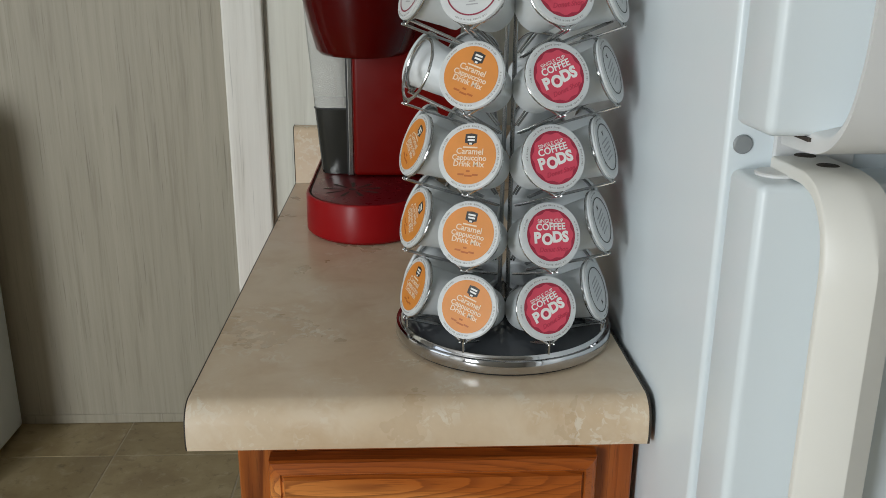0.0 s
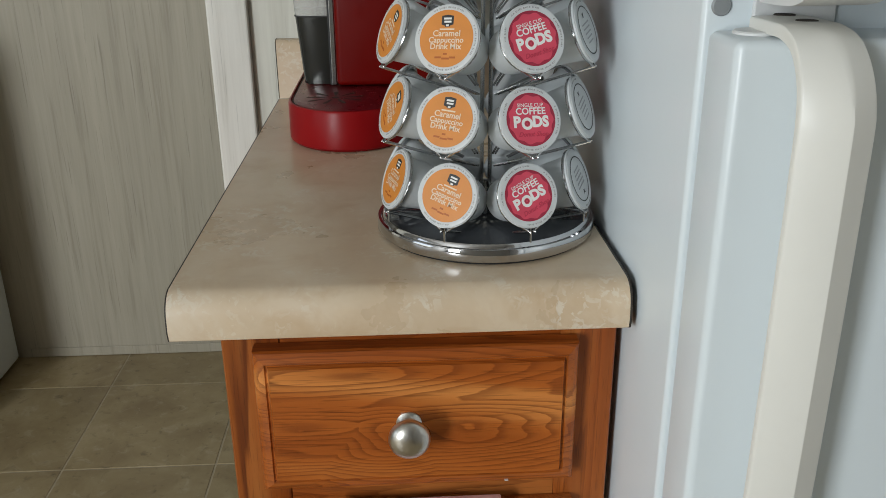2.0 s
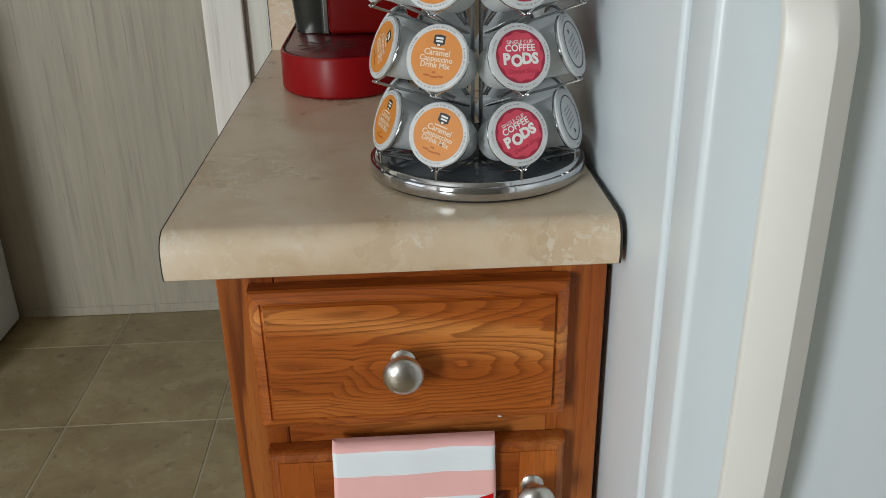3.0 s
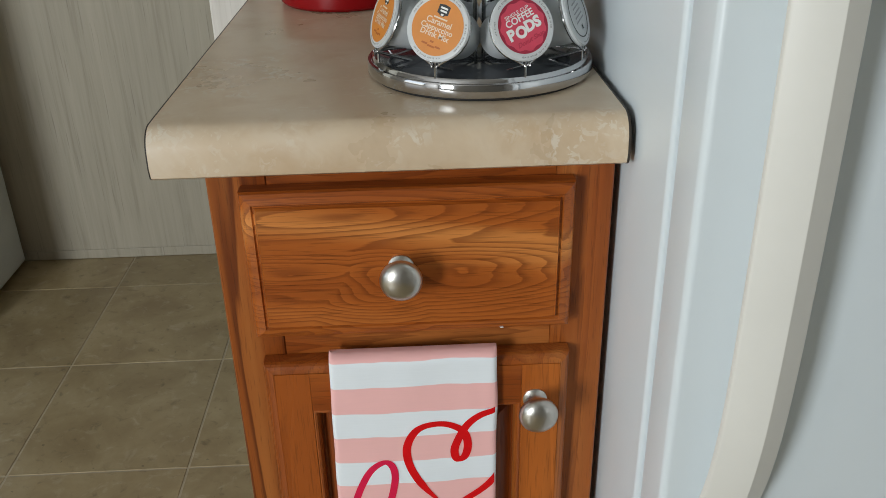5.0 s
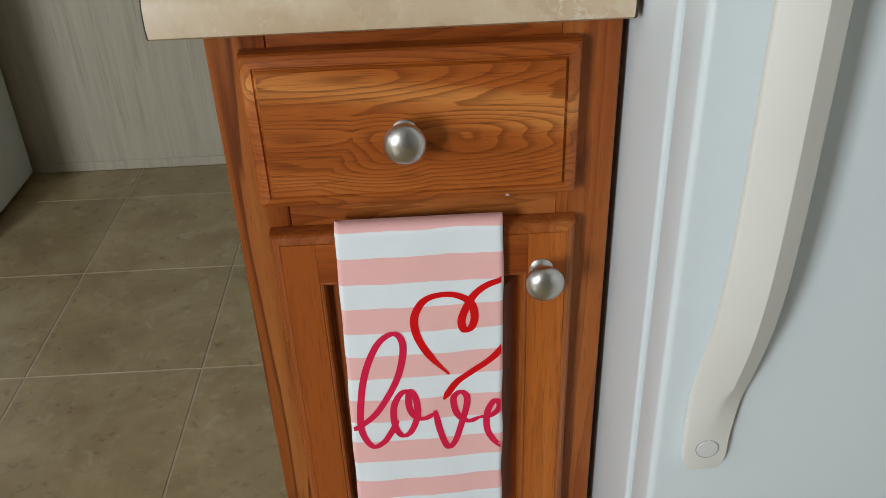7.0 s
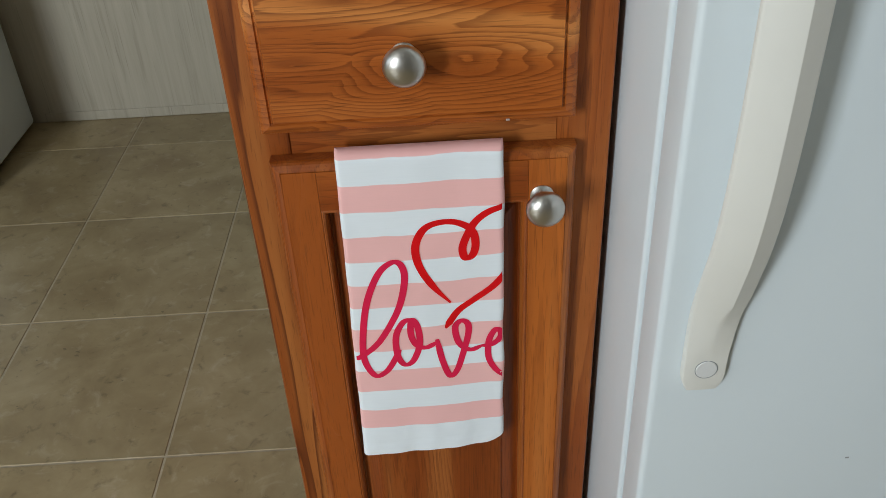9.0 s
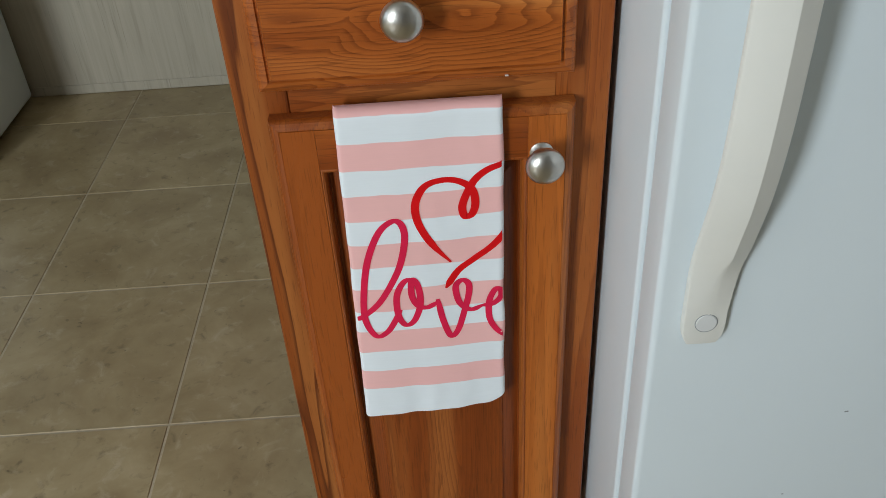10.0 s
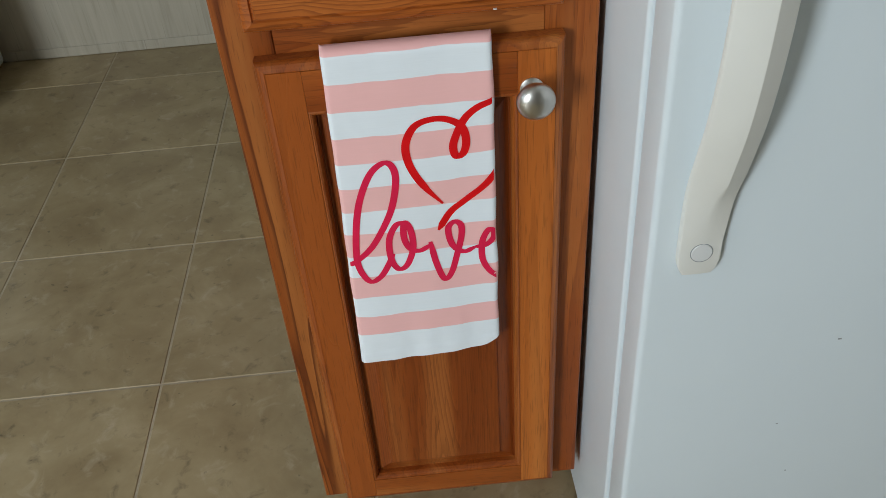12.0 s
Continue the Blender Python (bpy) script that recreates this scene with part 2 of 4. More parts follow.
LOVE_RED = plain("red_towel_print", (0.70, 0.006, 0.008), 0.75, 0, 0.06, 80)
LOVE_PINK = plain("raspberry_towel_print", (0.72, 0.016, 0.07), 0.75, 0, 0.06, 80)
for m in (LOVE_RED, LOVE_PINK):
    shader(m).inputs["Specular IOR Level"].default_value = 0.12


def towel_cloth(name):
    """White cotton with woven pink stripes across, and a fine weave."""
    m = material(name, (0.8, 0.8, 0.8), 0.9, 0, 0.2)
    c = m.node_tree.nodes.new("ShaderNodeTexCoord")
    xyz = m.node_tree.nodes.new("ShaderNodeSeparateXYZ")
    link(m, c.outputs["Object"], xyz.inputs[0])
    waver = calc(m, "MULTIPLY", calc(m, "SUBTRACT", noise_of(m, c.outputs["Object"], 26.0, 2), 0.5), 0.0035)
    drop = calc(m, "SUBTRACT", 0.7110 + 0.0512 * 4, calc(m, "ADD", xyz.outputs["Z"], waver))
    phase = calc(m, "FRACT", calc(m, "DIVIDE", drop, 0.0512))
    stripe = ramp(m, phase, [(0.0, grey(0)), (0.012, grey(1)), (0.488, grey(1)), (0.5, grey(0))])
    white = calc(m, "MAXIMUM", stripe, calc(m, "LESS_THAN", xyz.outputs["Z"], 0.405))
    a = node(m, "ShaderNodeTexWave", Scale=760.0)
    a.bands_direction = "X"
    b = node(m, "ShaderNodeTexWave", Scale=760.0)
    b.bands_direction = "Z"
    for n in (a, b):
        link(m, c.outputs["Object"], n.inputs["Vector"])
    weave = calc(m, "ADD", a.outputs["Fac"], b.outputs["Fac"])
    slub = node(m, "ShaderNodeMapping", Scale=(40, 40, 900))
    link(m, c.outputs["Object"], slub.inputs[0])
    yarn = ramp(m, noise_of(m, slub.outputs[0], 1.0, 2), [(0.3, grey(0.98)), (0.7, grey(1.0))])
    colour = mix(m, white, (0.91, 0.515, 0.49), (0.82, 0.865, 0.895))
    link(m, mix(m, 1.0, colour, yarn, "MULTIPLY"), shader(m).inputs["Base Color"])
    shader(m).inputs["Sheen Weight"].default_value = 0.15
    bump(m, calc(m, "ADD", weave, yarn), 0.1, 0.0003)
    return m


TOWEL = towel_cloth("striped_cotton")


# ---------------------------------------------------------------- mesh helpers
def part(name, bm, mat, parent=None, label="", smooth=False):
    me = bpy.data.meshes.new(name)
    bmesh.ops.recalc_face_normals(bm, faces=bm.faces[:])
    bm.to_mesh(me)
    bm.free()
    me.materials.append(mat)
    if smooth:
        me.shade_smooth()
        if hasattr(me, "set_sharp_from_angle"):
            me.set_sharp_from_angle(angle=radians(38))
    ob = new(name, me)
    if parent is not None:
        ob.parent = parent
    return tagged(ob, label)


def thing(name, at, label, category, group="", kind=""):
    ob = new(name)
    ob.empty_display_size = 0.05
    ob.location = at
    return tagged(ob, label, category, group, kind)


def box(x0, y0, z0, x1, y1, z1, bevel=0.0, segments=2, bm=None):
    own = bm or bmesh.new()
    made = bmesh.ops.create_cube(own, size=1.0, matrix=Matrix.LocRotScale(((x0 + x1) / 2, (y0 + y1) / 2, (z0 + z1) / 2), None, (x1 - x0, y1 - y0, z1 - z0)))
    if bevel:
        edges = list({e for v in made["verts"] for e in v.link_edges})
        bmesh.ops.bevel(own, geom=edges, offset=bevel, segments=segments, affect="EDGES", profile=0.5)
    return own


def lathe(profile, steps=32, bm=None, m=Matrix.Identity(4)):
    """Turn (radius, height) pairs about z; radius 0 closes the end."""
    own = bm or bmesh.new()
    rings = []
    for r, z in profile:
        if r <= 1e-6:
            rings.append([own.verts.new(m @ Vector((0, 0, z)))])
        else:
            rings.append([own.verts.new(m @ Vector((r * math.cos(2 * math.pi * k / steps), r * math.sin(2 * math.pi * k / steps), z))) for k in range(steps)])
    for a, b in zip(rings, rings[1:]):
        for k in range(steps):
            n = (k + 1) % steps
            if len(a) == 1 and len(b) == 1:
                continue
            if len(a) == 1:
                own.faces.new((a[0], b[k], b[n]))
            elif len(b) == 1:
                own.faces.new((a[k], a[n], b[0]))
            else:
                own.faces.new((a[k], a[n], b[n], b[k]))
    return own


def sweep(points, section, closed=False, up=Vector((1, 0, 0)), bm=None, caps=True):
    """Carry a closed section (side, out) along points; `up` gives the section's side direction where possible."""
    own = bm or bmesh.new()
    points = [Vector(p) for p in points]
    count, rings = len(points), []
    for k, p in enumerate(points):
        a = points[k - 1] if (k or closed) else p
        b = points[(k + 1) % count] if (k < count - 1 or closed) else p
        way = (b - a).normalized()
        side = (up - way * up.dot(way))
        side = side.normalized() if side.length > 1e-4 else way.orthogonal().normalized()
        out = way.cross(side)
        sec = section(k / max(1, count - 1)) if callable(section) else section
        rings.append([own.verts.new(p + side * s + out * o) for s, o in sec])
    pairs = list(zip(rings, rings[1:])) + ([(rings[-1], rings[0])] if closed else [])
    for a, b in pairs:
        for k in range(len(a)):
            n = (k + 1) % len(a)
            own.faces.new((a[k], a[n], b[n], b[k]))
    if caps and not closed:
        own.faces.new(rings[0][::-1])
        own.faces.new(rings[-1])
    return own


def circle(r, steps=8):
    return [(r * math.cos(2 * math.pi * k / steps), r * math.sin(2 * math.pi * k / steps)) for k in range(steps)]


def wire(points, r, closed=False, bm=None):
    """Round wire through points, turned without twist trouble for flat loops."""
    return sweep(points, circle(r), closed, Vector((0.13, 0.21, 0.97)), bm)


def extrude(profile, x0, x1, bm=None):
    """A closed (y, z) outline carried along x."""
    own = bm or bmesh.new()
    a = [own.verts.new((x0, y, z)) for y, z in profile]
    b = [own.verts.new((x1, y, z)) for y, z in profile]
    for k in range(len(a)):
        n = (k + 1) % len(a)
        own.faces.new((a[k], a[n], b[n], b[k]))
    own.faces.new(a[::-1])
    own.faces.new(b)
    return own


def nested(x0, x1, z0, z1, rings, bm=None, hollow=False):
    """A moulded front: nested rectangles (inset, y), outermost first, closed in the middle."""
    own = bm or bmesh.new()
    made = []
    for inset, y in rings:
        made.append([own.verts.new(v) for v in ((x0 + inset, y, z0 + inset), (x1 - inset, y, z0 + inset), (x1 - inset, y, z1 - inset), (x0 + inset, y, z1 - inset))])
    for a, b in zip(made, made[1:]):
        for k in range(4):
            n = (k + 1) % 4
            own.faces.new((a[k], a[n], b[n], b[k]))
    if hollow:
        for k in range(4):
            n = (k + 1) % 4
            own.faces.new((made[-1][k], made[-1][n], made[0][n], made[0][k]))
    else:
        own.faces.new(made[-1])
        own.faces.new(made[0][::-1])
    return own


def arc(cx, cy, r, a0, a1, steps):
    return [(cx + r * math.cos(radians(a0 + (a1 - a0) * k / steps)), cy + r * math.sin(radians(a0 + (a1 - a0) * k / steps))) for k in range(steps + 1)]


def smooth_path(points, per=8):
    """Catmull-Rom through the points."""
    pts = [Vector(p) for p in points]
    pts = [pts[0] * 2 - pts[1]] + pts + [pts[-1] * 2 - pts[-2]]
    out = []
    for a, b, c, d in zip(pts, pts[1:], pts[2:], pts[3:]):
        for k in range(per):
            t = k / per
            out.append(0.5 * (2 * b + (c - a) * t + (2 * a - 5 * b + 4 * c - d) * t * t + (3 * b - a - 3 * c + d) * t ** 3))
    return out + [pts[-2]]


def structure(name, bm, mat, label=""):
    return tagged(part(name, bm, mat), label or name.replace("_", " "), "", "", "structure")


# ---------------------------------------------------------------- the rooms
WEST, EAST, SOUTH, NORTH, TOP = -2.5, 1.12, -2.7, 0.695, 2.44
FAR = 1.607


def wall_with_window(name, along, plane, thick, a0, a1, w0, w1, sill, head):
    """A wall along x or y, with one window opening through it."""
    bm = bmesh.new()
    for p, q, z0, z1 in ((a0, w0, -0.1, TOP), (w1, a1, -0.1, TOP), (w0, w1, -0.1, sill), (w0, w1, head, TOP)):
        if along == "x":
            box(p, plane - thick, z0, q, plane, z1, bm=bm)
        else:
            box(plane - thick, p, z0, plane, q, z1, bm=bm)
    return structure(name, bm, WALL_PAINT, "painted kitchen wall out of view, with a window opening")


wall_with_window("wall_south", "x", SOUTH, 0.12, WEST - 0.12, EAST + 0.12, -2.25, -1.45, 0.65, 2.1)
# West opening is unseen, added for the weak fill lamp.
wall_with_window("wall_west", "y", WEST, 0.12, SOUTH, NORTH, -1.55, -0.25, 0.9, 2.1)
# Unseen wall and opening, added to hold the passage's fill lamp.
wall_with_window("wall_west_passage", "y", WEST, 0.12, NORTH, FAR, 0.93, 1.47, 1.15, 2.05)
structure("wall_east", box(EAST, SOUTH, -0.1, EAST + 0.12, FAR, TOP), WALL_PAINT, "painted kitchen wall beside the refrigerator")
bm = box(-0.0678, NORTH, -0.1, EAST, NORTH + 0.1, TOP)
structure("wall_north", bm, PANEL, "pale wood-grain panelled wall behind the counter")
# Out of view: its left edge governs how much light enters the passage.
bm = box(-1.18, NORTH, 2.06, -0.0655, NORTH + 0.1, TOP)
box(WEST, NORTH, -0.1, -1.18, NORTH + 0.1, TOP, bm=bm)
structure("wall_north_left", bm, PANEL, "unseen panelled wall round the opening, placed to shape the passage light")
structure("wall_far", box(WEST - 0.12, FAR, -0.1, EAST + 0.12, FAR + 0.1, TOP), FAR_PANEL_SHADED, "wood-grain panelled wall of the utility passage, shade in its colour")
structure("ceiling", box(WEST - 0.12, SOUTH - 0.12, TOP, EAST + 0.12, FAR + 0.1, TOP + 0.1), CEILING_PAINT, "plain white ceiling")
bm = box(-0.127, NORTH - 0.014, 0.0, -0.0685, NORTH + 0.114, 2.09, 0.003)
structure("trim", bm, TRIM, "white painted casing of the opening")
bm = box(-0.93, FAR - 0.004, 0.001, EAST, FAR - 0.0005, 0.028, 0.0015)
structure("baseboard", bm, FAR_PANEL_SHADED, "thin pale strip along the foot of the panelled wall")


# ---------------------------------------------------------------- base cabinet
CAB_R, FACE_B, FACE_T = 0.3152, 0.102, 0.8755
cab = thing("base_cabinet", (0, 0, 0), "honey oak base cabinet with one drawer and one door", "cabinet")
bm = box(0.0, 0.0205, FACE_B, 0.016, 0.62, FACE_T)
box(CAB_R - 0.016, 0.0205, FACE_B, CAB_R, 0.62, FACE_T, bm=bm)
box(0.016, 0.0205, FACE_B, CAB_R - 0.016, 0.62, FACE_B + 0.016, bm=bm)
box(0.016, 0.608, FACE_B + 0.016, CAB_R - 0.016, 0.62, FACE_T, bm=bm)
part("carcass", bm, OAK_STILE, cab)
part("toe_kick", box(0.002, 0.075, 0.001, CAB_R - 0.002, 0.09, FACE_B - 0.001), OAK_RAIL, cab, "recessed dark toe board")
for x0, x1 in ((0.0, 0.046), (CAB_R - 0.046, CAB_R)):
    part("face_stile", box(x0, 0.0, FACE_B, x1, 0.02, FACE_T, 0.0012, 1), OAK_EDGE if x0 < 0.1 else OAK_STILE, cab)
for z0, z1 in ((FACE_B, 0.135), (0.69, 0.745), (0.84, FACE_T)):
    part("face_rail", box(0.0461, 0.0003, z0, CAB_R - 0.0461, 0.02, z1), OAK_RAIL, cab)


def knob(parent, x, y, z, r):
    """Mushroom knob on a waisted neck with a small rosette, axis towards -y."""
    m = Matrix.Translation((x, y, z)) @ Matrix.Rotation(radians(90), 4, "X")
    prof = [(0, 0), (r * 0.62, 0), (r * 0.62, 0.0015), (r * 0.5, 0.003), (r * 0.38, 0.006), (r * 0.36, 0.013), (r * 0.5, 0.0165), (r * 0.84, 0.0185), (r * 0.98, 0.021), (r, 0.0235), (r * 0.95, 0.0265), (r * 0.8, 0.0295), (r * 0.5, 0.0318), (r * 0.22, 0.0327), (0, 0.033)]
    return part("knob", lathe(prof, 40, None, m), NICKEL, parent, "brushed nickel round knob", True)


drawer = part("drawer_front", nested(0.026, 0.2820, 0.7305, 0.8585, [(0, -0.001), (0, -0.0145), (0.0012, -0.0168), (0.004, -0.0186), (0.0092, -0.0202), (0.0104, -0.0188), (0.0114, -0.0188), (0.0128, -0.0226)]), OAK_DRAWER, cab, "oak drawer front with a moulded edge")
knob(drawer, 0.1462, -0.0224, 0.7945, 0.0165)

part("chip", box(0.2247, -0.0200, 0.7327, 0.2277, -0.0165, 0.7335, 0.0003), CAP_WHITE, drawer, "small pale chip in the edge")
DX0, DX1, DZ0, DZ1, ST = 0.028, 0.2845, 0.111, 0.7035, 0.043
door = new("cabinet_door")
door.parent = cab
tagged(door, "oak cabinet door with a raised panel")
EDGE_IN = 0.0085
part("edge_moulding", nested(DX0, DX1, DZ0, DZ1, [(0, -0.001), (0, -0.0120), (0.0008, -0.0148), (0.0022, -0.0168), (0.0045, -0.0182), (0.0076, -0.0191), (EDGE_IN - 0.0001, -0.0189), (EDGE_IN - 0.0001, -0.001)], None, True), OAK_STILE, door)
BEAD = 0.0055
OX0, OX1, OZ0, OZ1 = DX0 + ST - BEAD, DX1 - ST - 0.003 + BEAD, DZ0 + ST - BEAD, DZ1 - 0.052 + BEAD
for x0, x1 in ((DX0 + EDGE_IN, OX0), (OX1, DX1 - EDGE_IN)):
    part("stile", box(x0, -0.0195, DZ0 + EDGE_IN, x1, -0.001, DZ1 - EDGE_IN), OAK_DOOR, door)
for z0, z1 in ((DZ0 + EDGE_IN + 0.0002, OZ0), (OZ1, DZ1 - EDGE_IN - 0.0002)):
    part("rail", box(OX0 + 0.0002, -0.0193, z0, OX1 - 0.0002, -0.001, z1), OAK_DOOR_RAIL, door)
part("inner_bead", nested(OX0 + 0.0001, OX1 - 0.0001, OZ0 + 0.0001, OZ1 - 0.0001, [(0, -0.001), (0, -0.0188), (0.0014, -0.0193), (0.003, -0.0184), (0.0044, -0.0165), (BEAD, -0.0135), (BEAD, -0.001)], None, True), OAK_STILE, door)
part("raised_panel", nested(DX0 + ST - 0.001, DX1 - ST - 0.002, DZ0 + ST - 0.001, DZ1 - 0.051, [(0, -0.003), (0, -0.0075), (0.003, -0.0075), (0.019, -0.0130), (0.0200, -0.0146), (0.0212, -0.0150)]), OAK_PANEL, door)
knob(door, 0.2555, -0.0192, 0.660, 0.0165)

# ---------------------------------------------------------------- countertop
CX0, CX1 = -0.0300, 0.3152
counter = thing("countertop", (0.15, 0.3, 0.914), "beige mottled laminate countertop with a rounded front edge", "countertop")


def counter_outline(grow=0.0):
    g = grow
    pts = [(0.674, 0.914 + g), (0.0, 0.914 + g)]
    pts += arc(-0.014, 0.914 - 0.0185, 0.0185 + g, 95, 180, 8)
    pts += [(-0.0335 - g, 0.886), (-0.032 - g, 0.8785), (-0.028, 0.8762 - g), (-0.018, 0.8762 - g), (-0.016, 0.8795), (0.674, 0.8795)]
    return pts


def shifted(ob, parent):
    ob.matrix_parent_inverse = Matrix.Translation(-parent.location)
    return ob


shifted(part("slab", extrude(counter_outline(), CX0, CX1), LAMINATE, counter, "", True), counter)
for x0, x1 in ((CX0 - 0.001, CX0 - 0.0001), (CX1 + 0.0001, CX1 + 0.0018)):
    shifted(part("end_strip", extrude(counter_outline(0.0001), x0, x1), EDGE, counter, "thin dark laminate edge"), counter)
splash = [(0.6745, 0.9145), (0.6745, 0.988)] + arc(0.6825, 0.991, 0.008, 180, 90, 5) + [(0.694, 0.999), (0.694, 0.9145)]
shifted(part("backsplash", extrude(splash, CX0, CX1), LAMINATE, counter, "low laminate upstand", True), counter)
shifted(part("end_strip", extrude([(y + (0.0005 if y > 0.68 else -0.0005), z + 0.0004) for y, z in splash], CX0 - 0.001, CX0 - 0.0001), EDGE, counter), counter)

# ---------------------------------------------------------------- refrigerator
FX = 0.3232
fridge = thing("refrigerator", (0.7, 0.2, 0.0), "white two-door refrigerator with yellowed plastic handles", "refrigerator")
FRONT, BACK_D, GAP0, GAP1 = -0.160, -0.113, 1.1115, 1.1375


def fpart(*a, **k):
    return shifted(part(*a, **k), fridge)


fpart("body", box(FX, -0.107, 0.02, FX + 0.74, 0.6, 1.7, 0.004, 4), FRIDGE_WHITE, fridge, "", True)
lower = fpart("fridge_door", box(FX + 0.0015, FRONT, 0.12, FX + 0.7385, BACK_D, GAP0, 0.0055, 5), FRIDGE_WHITE, fridge, "tall white lower door", True)
upper = fpart("freezer_door", box(FX + 0.0015, FRONT, GAP1, FX + 0.7385, BACK_D, 1.695, 0.0055, 5), FRIDGE_WHITE, fridge, "white freezer door", True)
for z0, z1 in ((0.13, 1.106), (1.143, 1.69)):
    fpart("gasket", box(FX + 0.012, -0.1145, z0, FX + 0.728, -0.1055, z1), CAP_WHITE, fridge)
fpart("foot_grille", box(FX + 0.01, -0.135, 0.015, FX + 0.73, -0.1, 0.112, 0.004), CAP_WHITE, fridge)


RIDGE = [(0.0165, -0.0036), (0.0165, -0.0014), (0.0162, -0.0004), (0.0157, 0.0003), (0.015, 0.0008), (-0.0055, 0.0106), (-0.0068, 0.0108), (-0.008, 0.0103), (-0.0212, 0.0040), (-0.0218, 0.0032), (-0.0218, -0.0036)]
FLAT = [(0.0165, -0.0036), (0.0165, 0.0014), (0.0162, 0.0024), (0.0157, 0.003), (0.0147, 0.0033), (0.004, 0.0036), (-0.002, 0.0037), (-0.006, 0.0036), (-0.0162, 0.003), (-0.0168, 0.0022), (-0.0168, -0.0036)]


def handle_section(t):
    """A flat mounting tongue that turns into a ridge-backed strip, and flattens again at its foot."""
    k = min(1.0, max(0.0, (t - 0.12) / 0.2), max(0.0, (0.94 - t) / 0.14))
    w = 1.0 - 0.3 * max(0.0, (t - 0.96) / 0.04) ** 3
    return [((a + (c - a) * k) * w, -(b + (d - b) * k) * w) for (a, b), (c, d) in zip(FLAT, RIDGE)]


HX = 0.3618
line = [(HX, -0.122, 1.1165), (HX, -0.15, 1.1168), (HX, -0.166, 1.1163), (HX, -0.181, 1.111), (HX, -0.192, 1.098), (HX, -0.1975, 1.08), (HX, -0.199, 1.05), (HX, -0.2005, 0.95), (HX, -0.2005, 0.86), (HX, -0.1990, 0.80), (HX, -0.1955, 0.755), (HX, -0.1885, 0.715), (HX, -0.1785, 0.682), (HX, -0.1705, 0.657), (HX, -0.1662, 0.635), (HX, -0.165, 0.60), (HX, -0.165, 0.566)]
grip = part("handle", sweep(smooth_path(line, 9), handle_section, up=Vector((-1, 0, 0))), HANDLE_CREAM, lower, "yellowed cream plastic handle", True)
grip.data.set_sharp_from_angle(angle=radians(23))
turned = Matrix.Translation((0.3628, -0.1686, 0.588)) @ Matrix.Rotation(radians(89), 4, "X")
part("cap_recess", lathe([(0, -0.002), (0.0089, -0.002), (0.0089, 0.0002), (0, 0.0002)], 28, None, turned), SCREW_GREY, lower, "thin dark ring round the screw cap", True)
part("screw_cap", lathe([(0, -0.003), (0.0085, -0.003), (0.0085, 0.0), (0.0078, 0.0007), (0, 0.001)], 28, None, turned), CAP_WHITE, lower, "white oval screw cap", True)
for y in (-0.123, -0.151):
    part("screw_hole", lathe([(0, -0.004), (0.0060, -0.004), (0.0060, 0.0009), (0.0056, 0.0011), (0, 0.0010)], 24, None, Matrix.Translation((0.3645, y, 1.1196))), DARK_HOLE, lower, "dark screw hole", True)
part("hinge_cap", lathe([(0, 0), (0.0125, 0), (0.0125, 0.0012), (0.0115, 0.002), (0, 0.002)], 28, None, Matrix.Translation((0.3445, -0.134, GAP0 + 0.0002))), CAP_WHITE, lower, "flat white hinge cap", True)
TX = HX + 0.006
top_line = [(TX, -0.124, 1.1350), (TX, -0.150, 1.1350), (TX, -0.168, 1.1362), (TX, -0.182, 1.142), (TX + 0.001, -0.191, 1.154), (TX + 0.002, -0.1955, 1.172), (TX + 0.003, -0.197, 1.2), (TX + 0.004, -0.198, 1.3), (TX + 0.004, -0.196, 1.38), (TX + 0.004, -0.184, 1.47), (TX + 0.004, -0.168, 1.524)]


def top_section(t):
    """Thick and rounded at the mount, thinning upwards into the strip."""
    thick = 1.0 + 1.1 * max(0.0, 1.0 - t / 0.45)
    return [(a * 1.15, b * thick) for a, b in handle_section(t)]


part("handle", sweep(smooth_path(top_line, 7), top_section, up=Vector((-1, 0, 0))), CAP_WHITE, upper, "white plastic handle", True)
part("handle_slot", box(0.347, -0.160, 1.1352, 0.3655, -0.1165, 1.1372), DARK_HOLE, upper, "dark slot under the handle mount")
turned = Matrix.Translation((0.3335, -0.1072, 1.124)) @ Matrix.Rotation(radians(90), 4, "X")
fpart("hole_plug", lathe([(0, -0.001), (0.0058, -0.001), (0.0058, 0.001), (0.005, 0.0018), (0, 0.002)], 28, None, turned), SCREW_GREY, fridge, "grey round hole plug", True)
fpart("hinge_plate", box(0.3515, -0.1115, 1.1125, 0.40, -0.1075, 1.1365, 0.0008), CAP_WHITE, fridge)

for x, z, w, h in ((0.502, 0.467, 0.0035, 0.0018), (0.488, 0.285, 0.0016, 0.0016), (0.466, 0.36, 0.0022, 0.0012)):
    part("paint_chip", box(x - w / 2, FRONT - 0.0003, z - h / 2, x + w / 2, FRONT + 0.001, z + h / 2, 0.0003, 1), SCREW_GREY, lower, "tiny dark paint chip")

# the refrigerator leans a little towards the cabinet
fridge.location.x += 0.0013
fridge.rotation_euler.y = radians(-0.15)

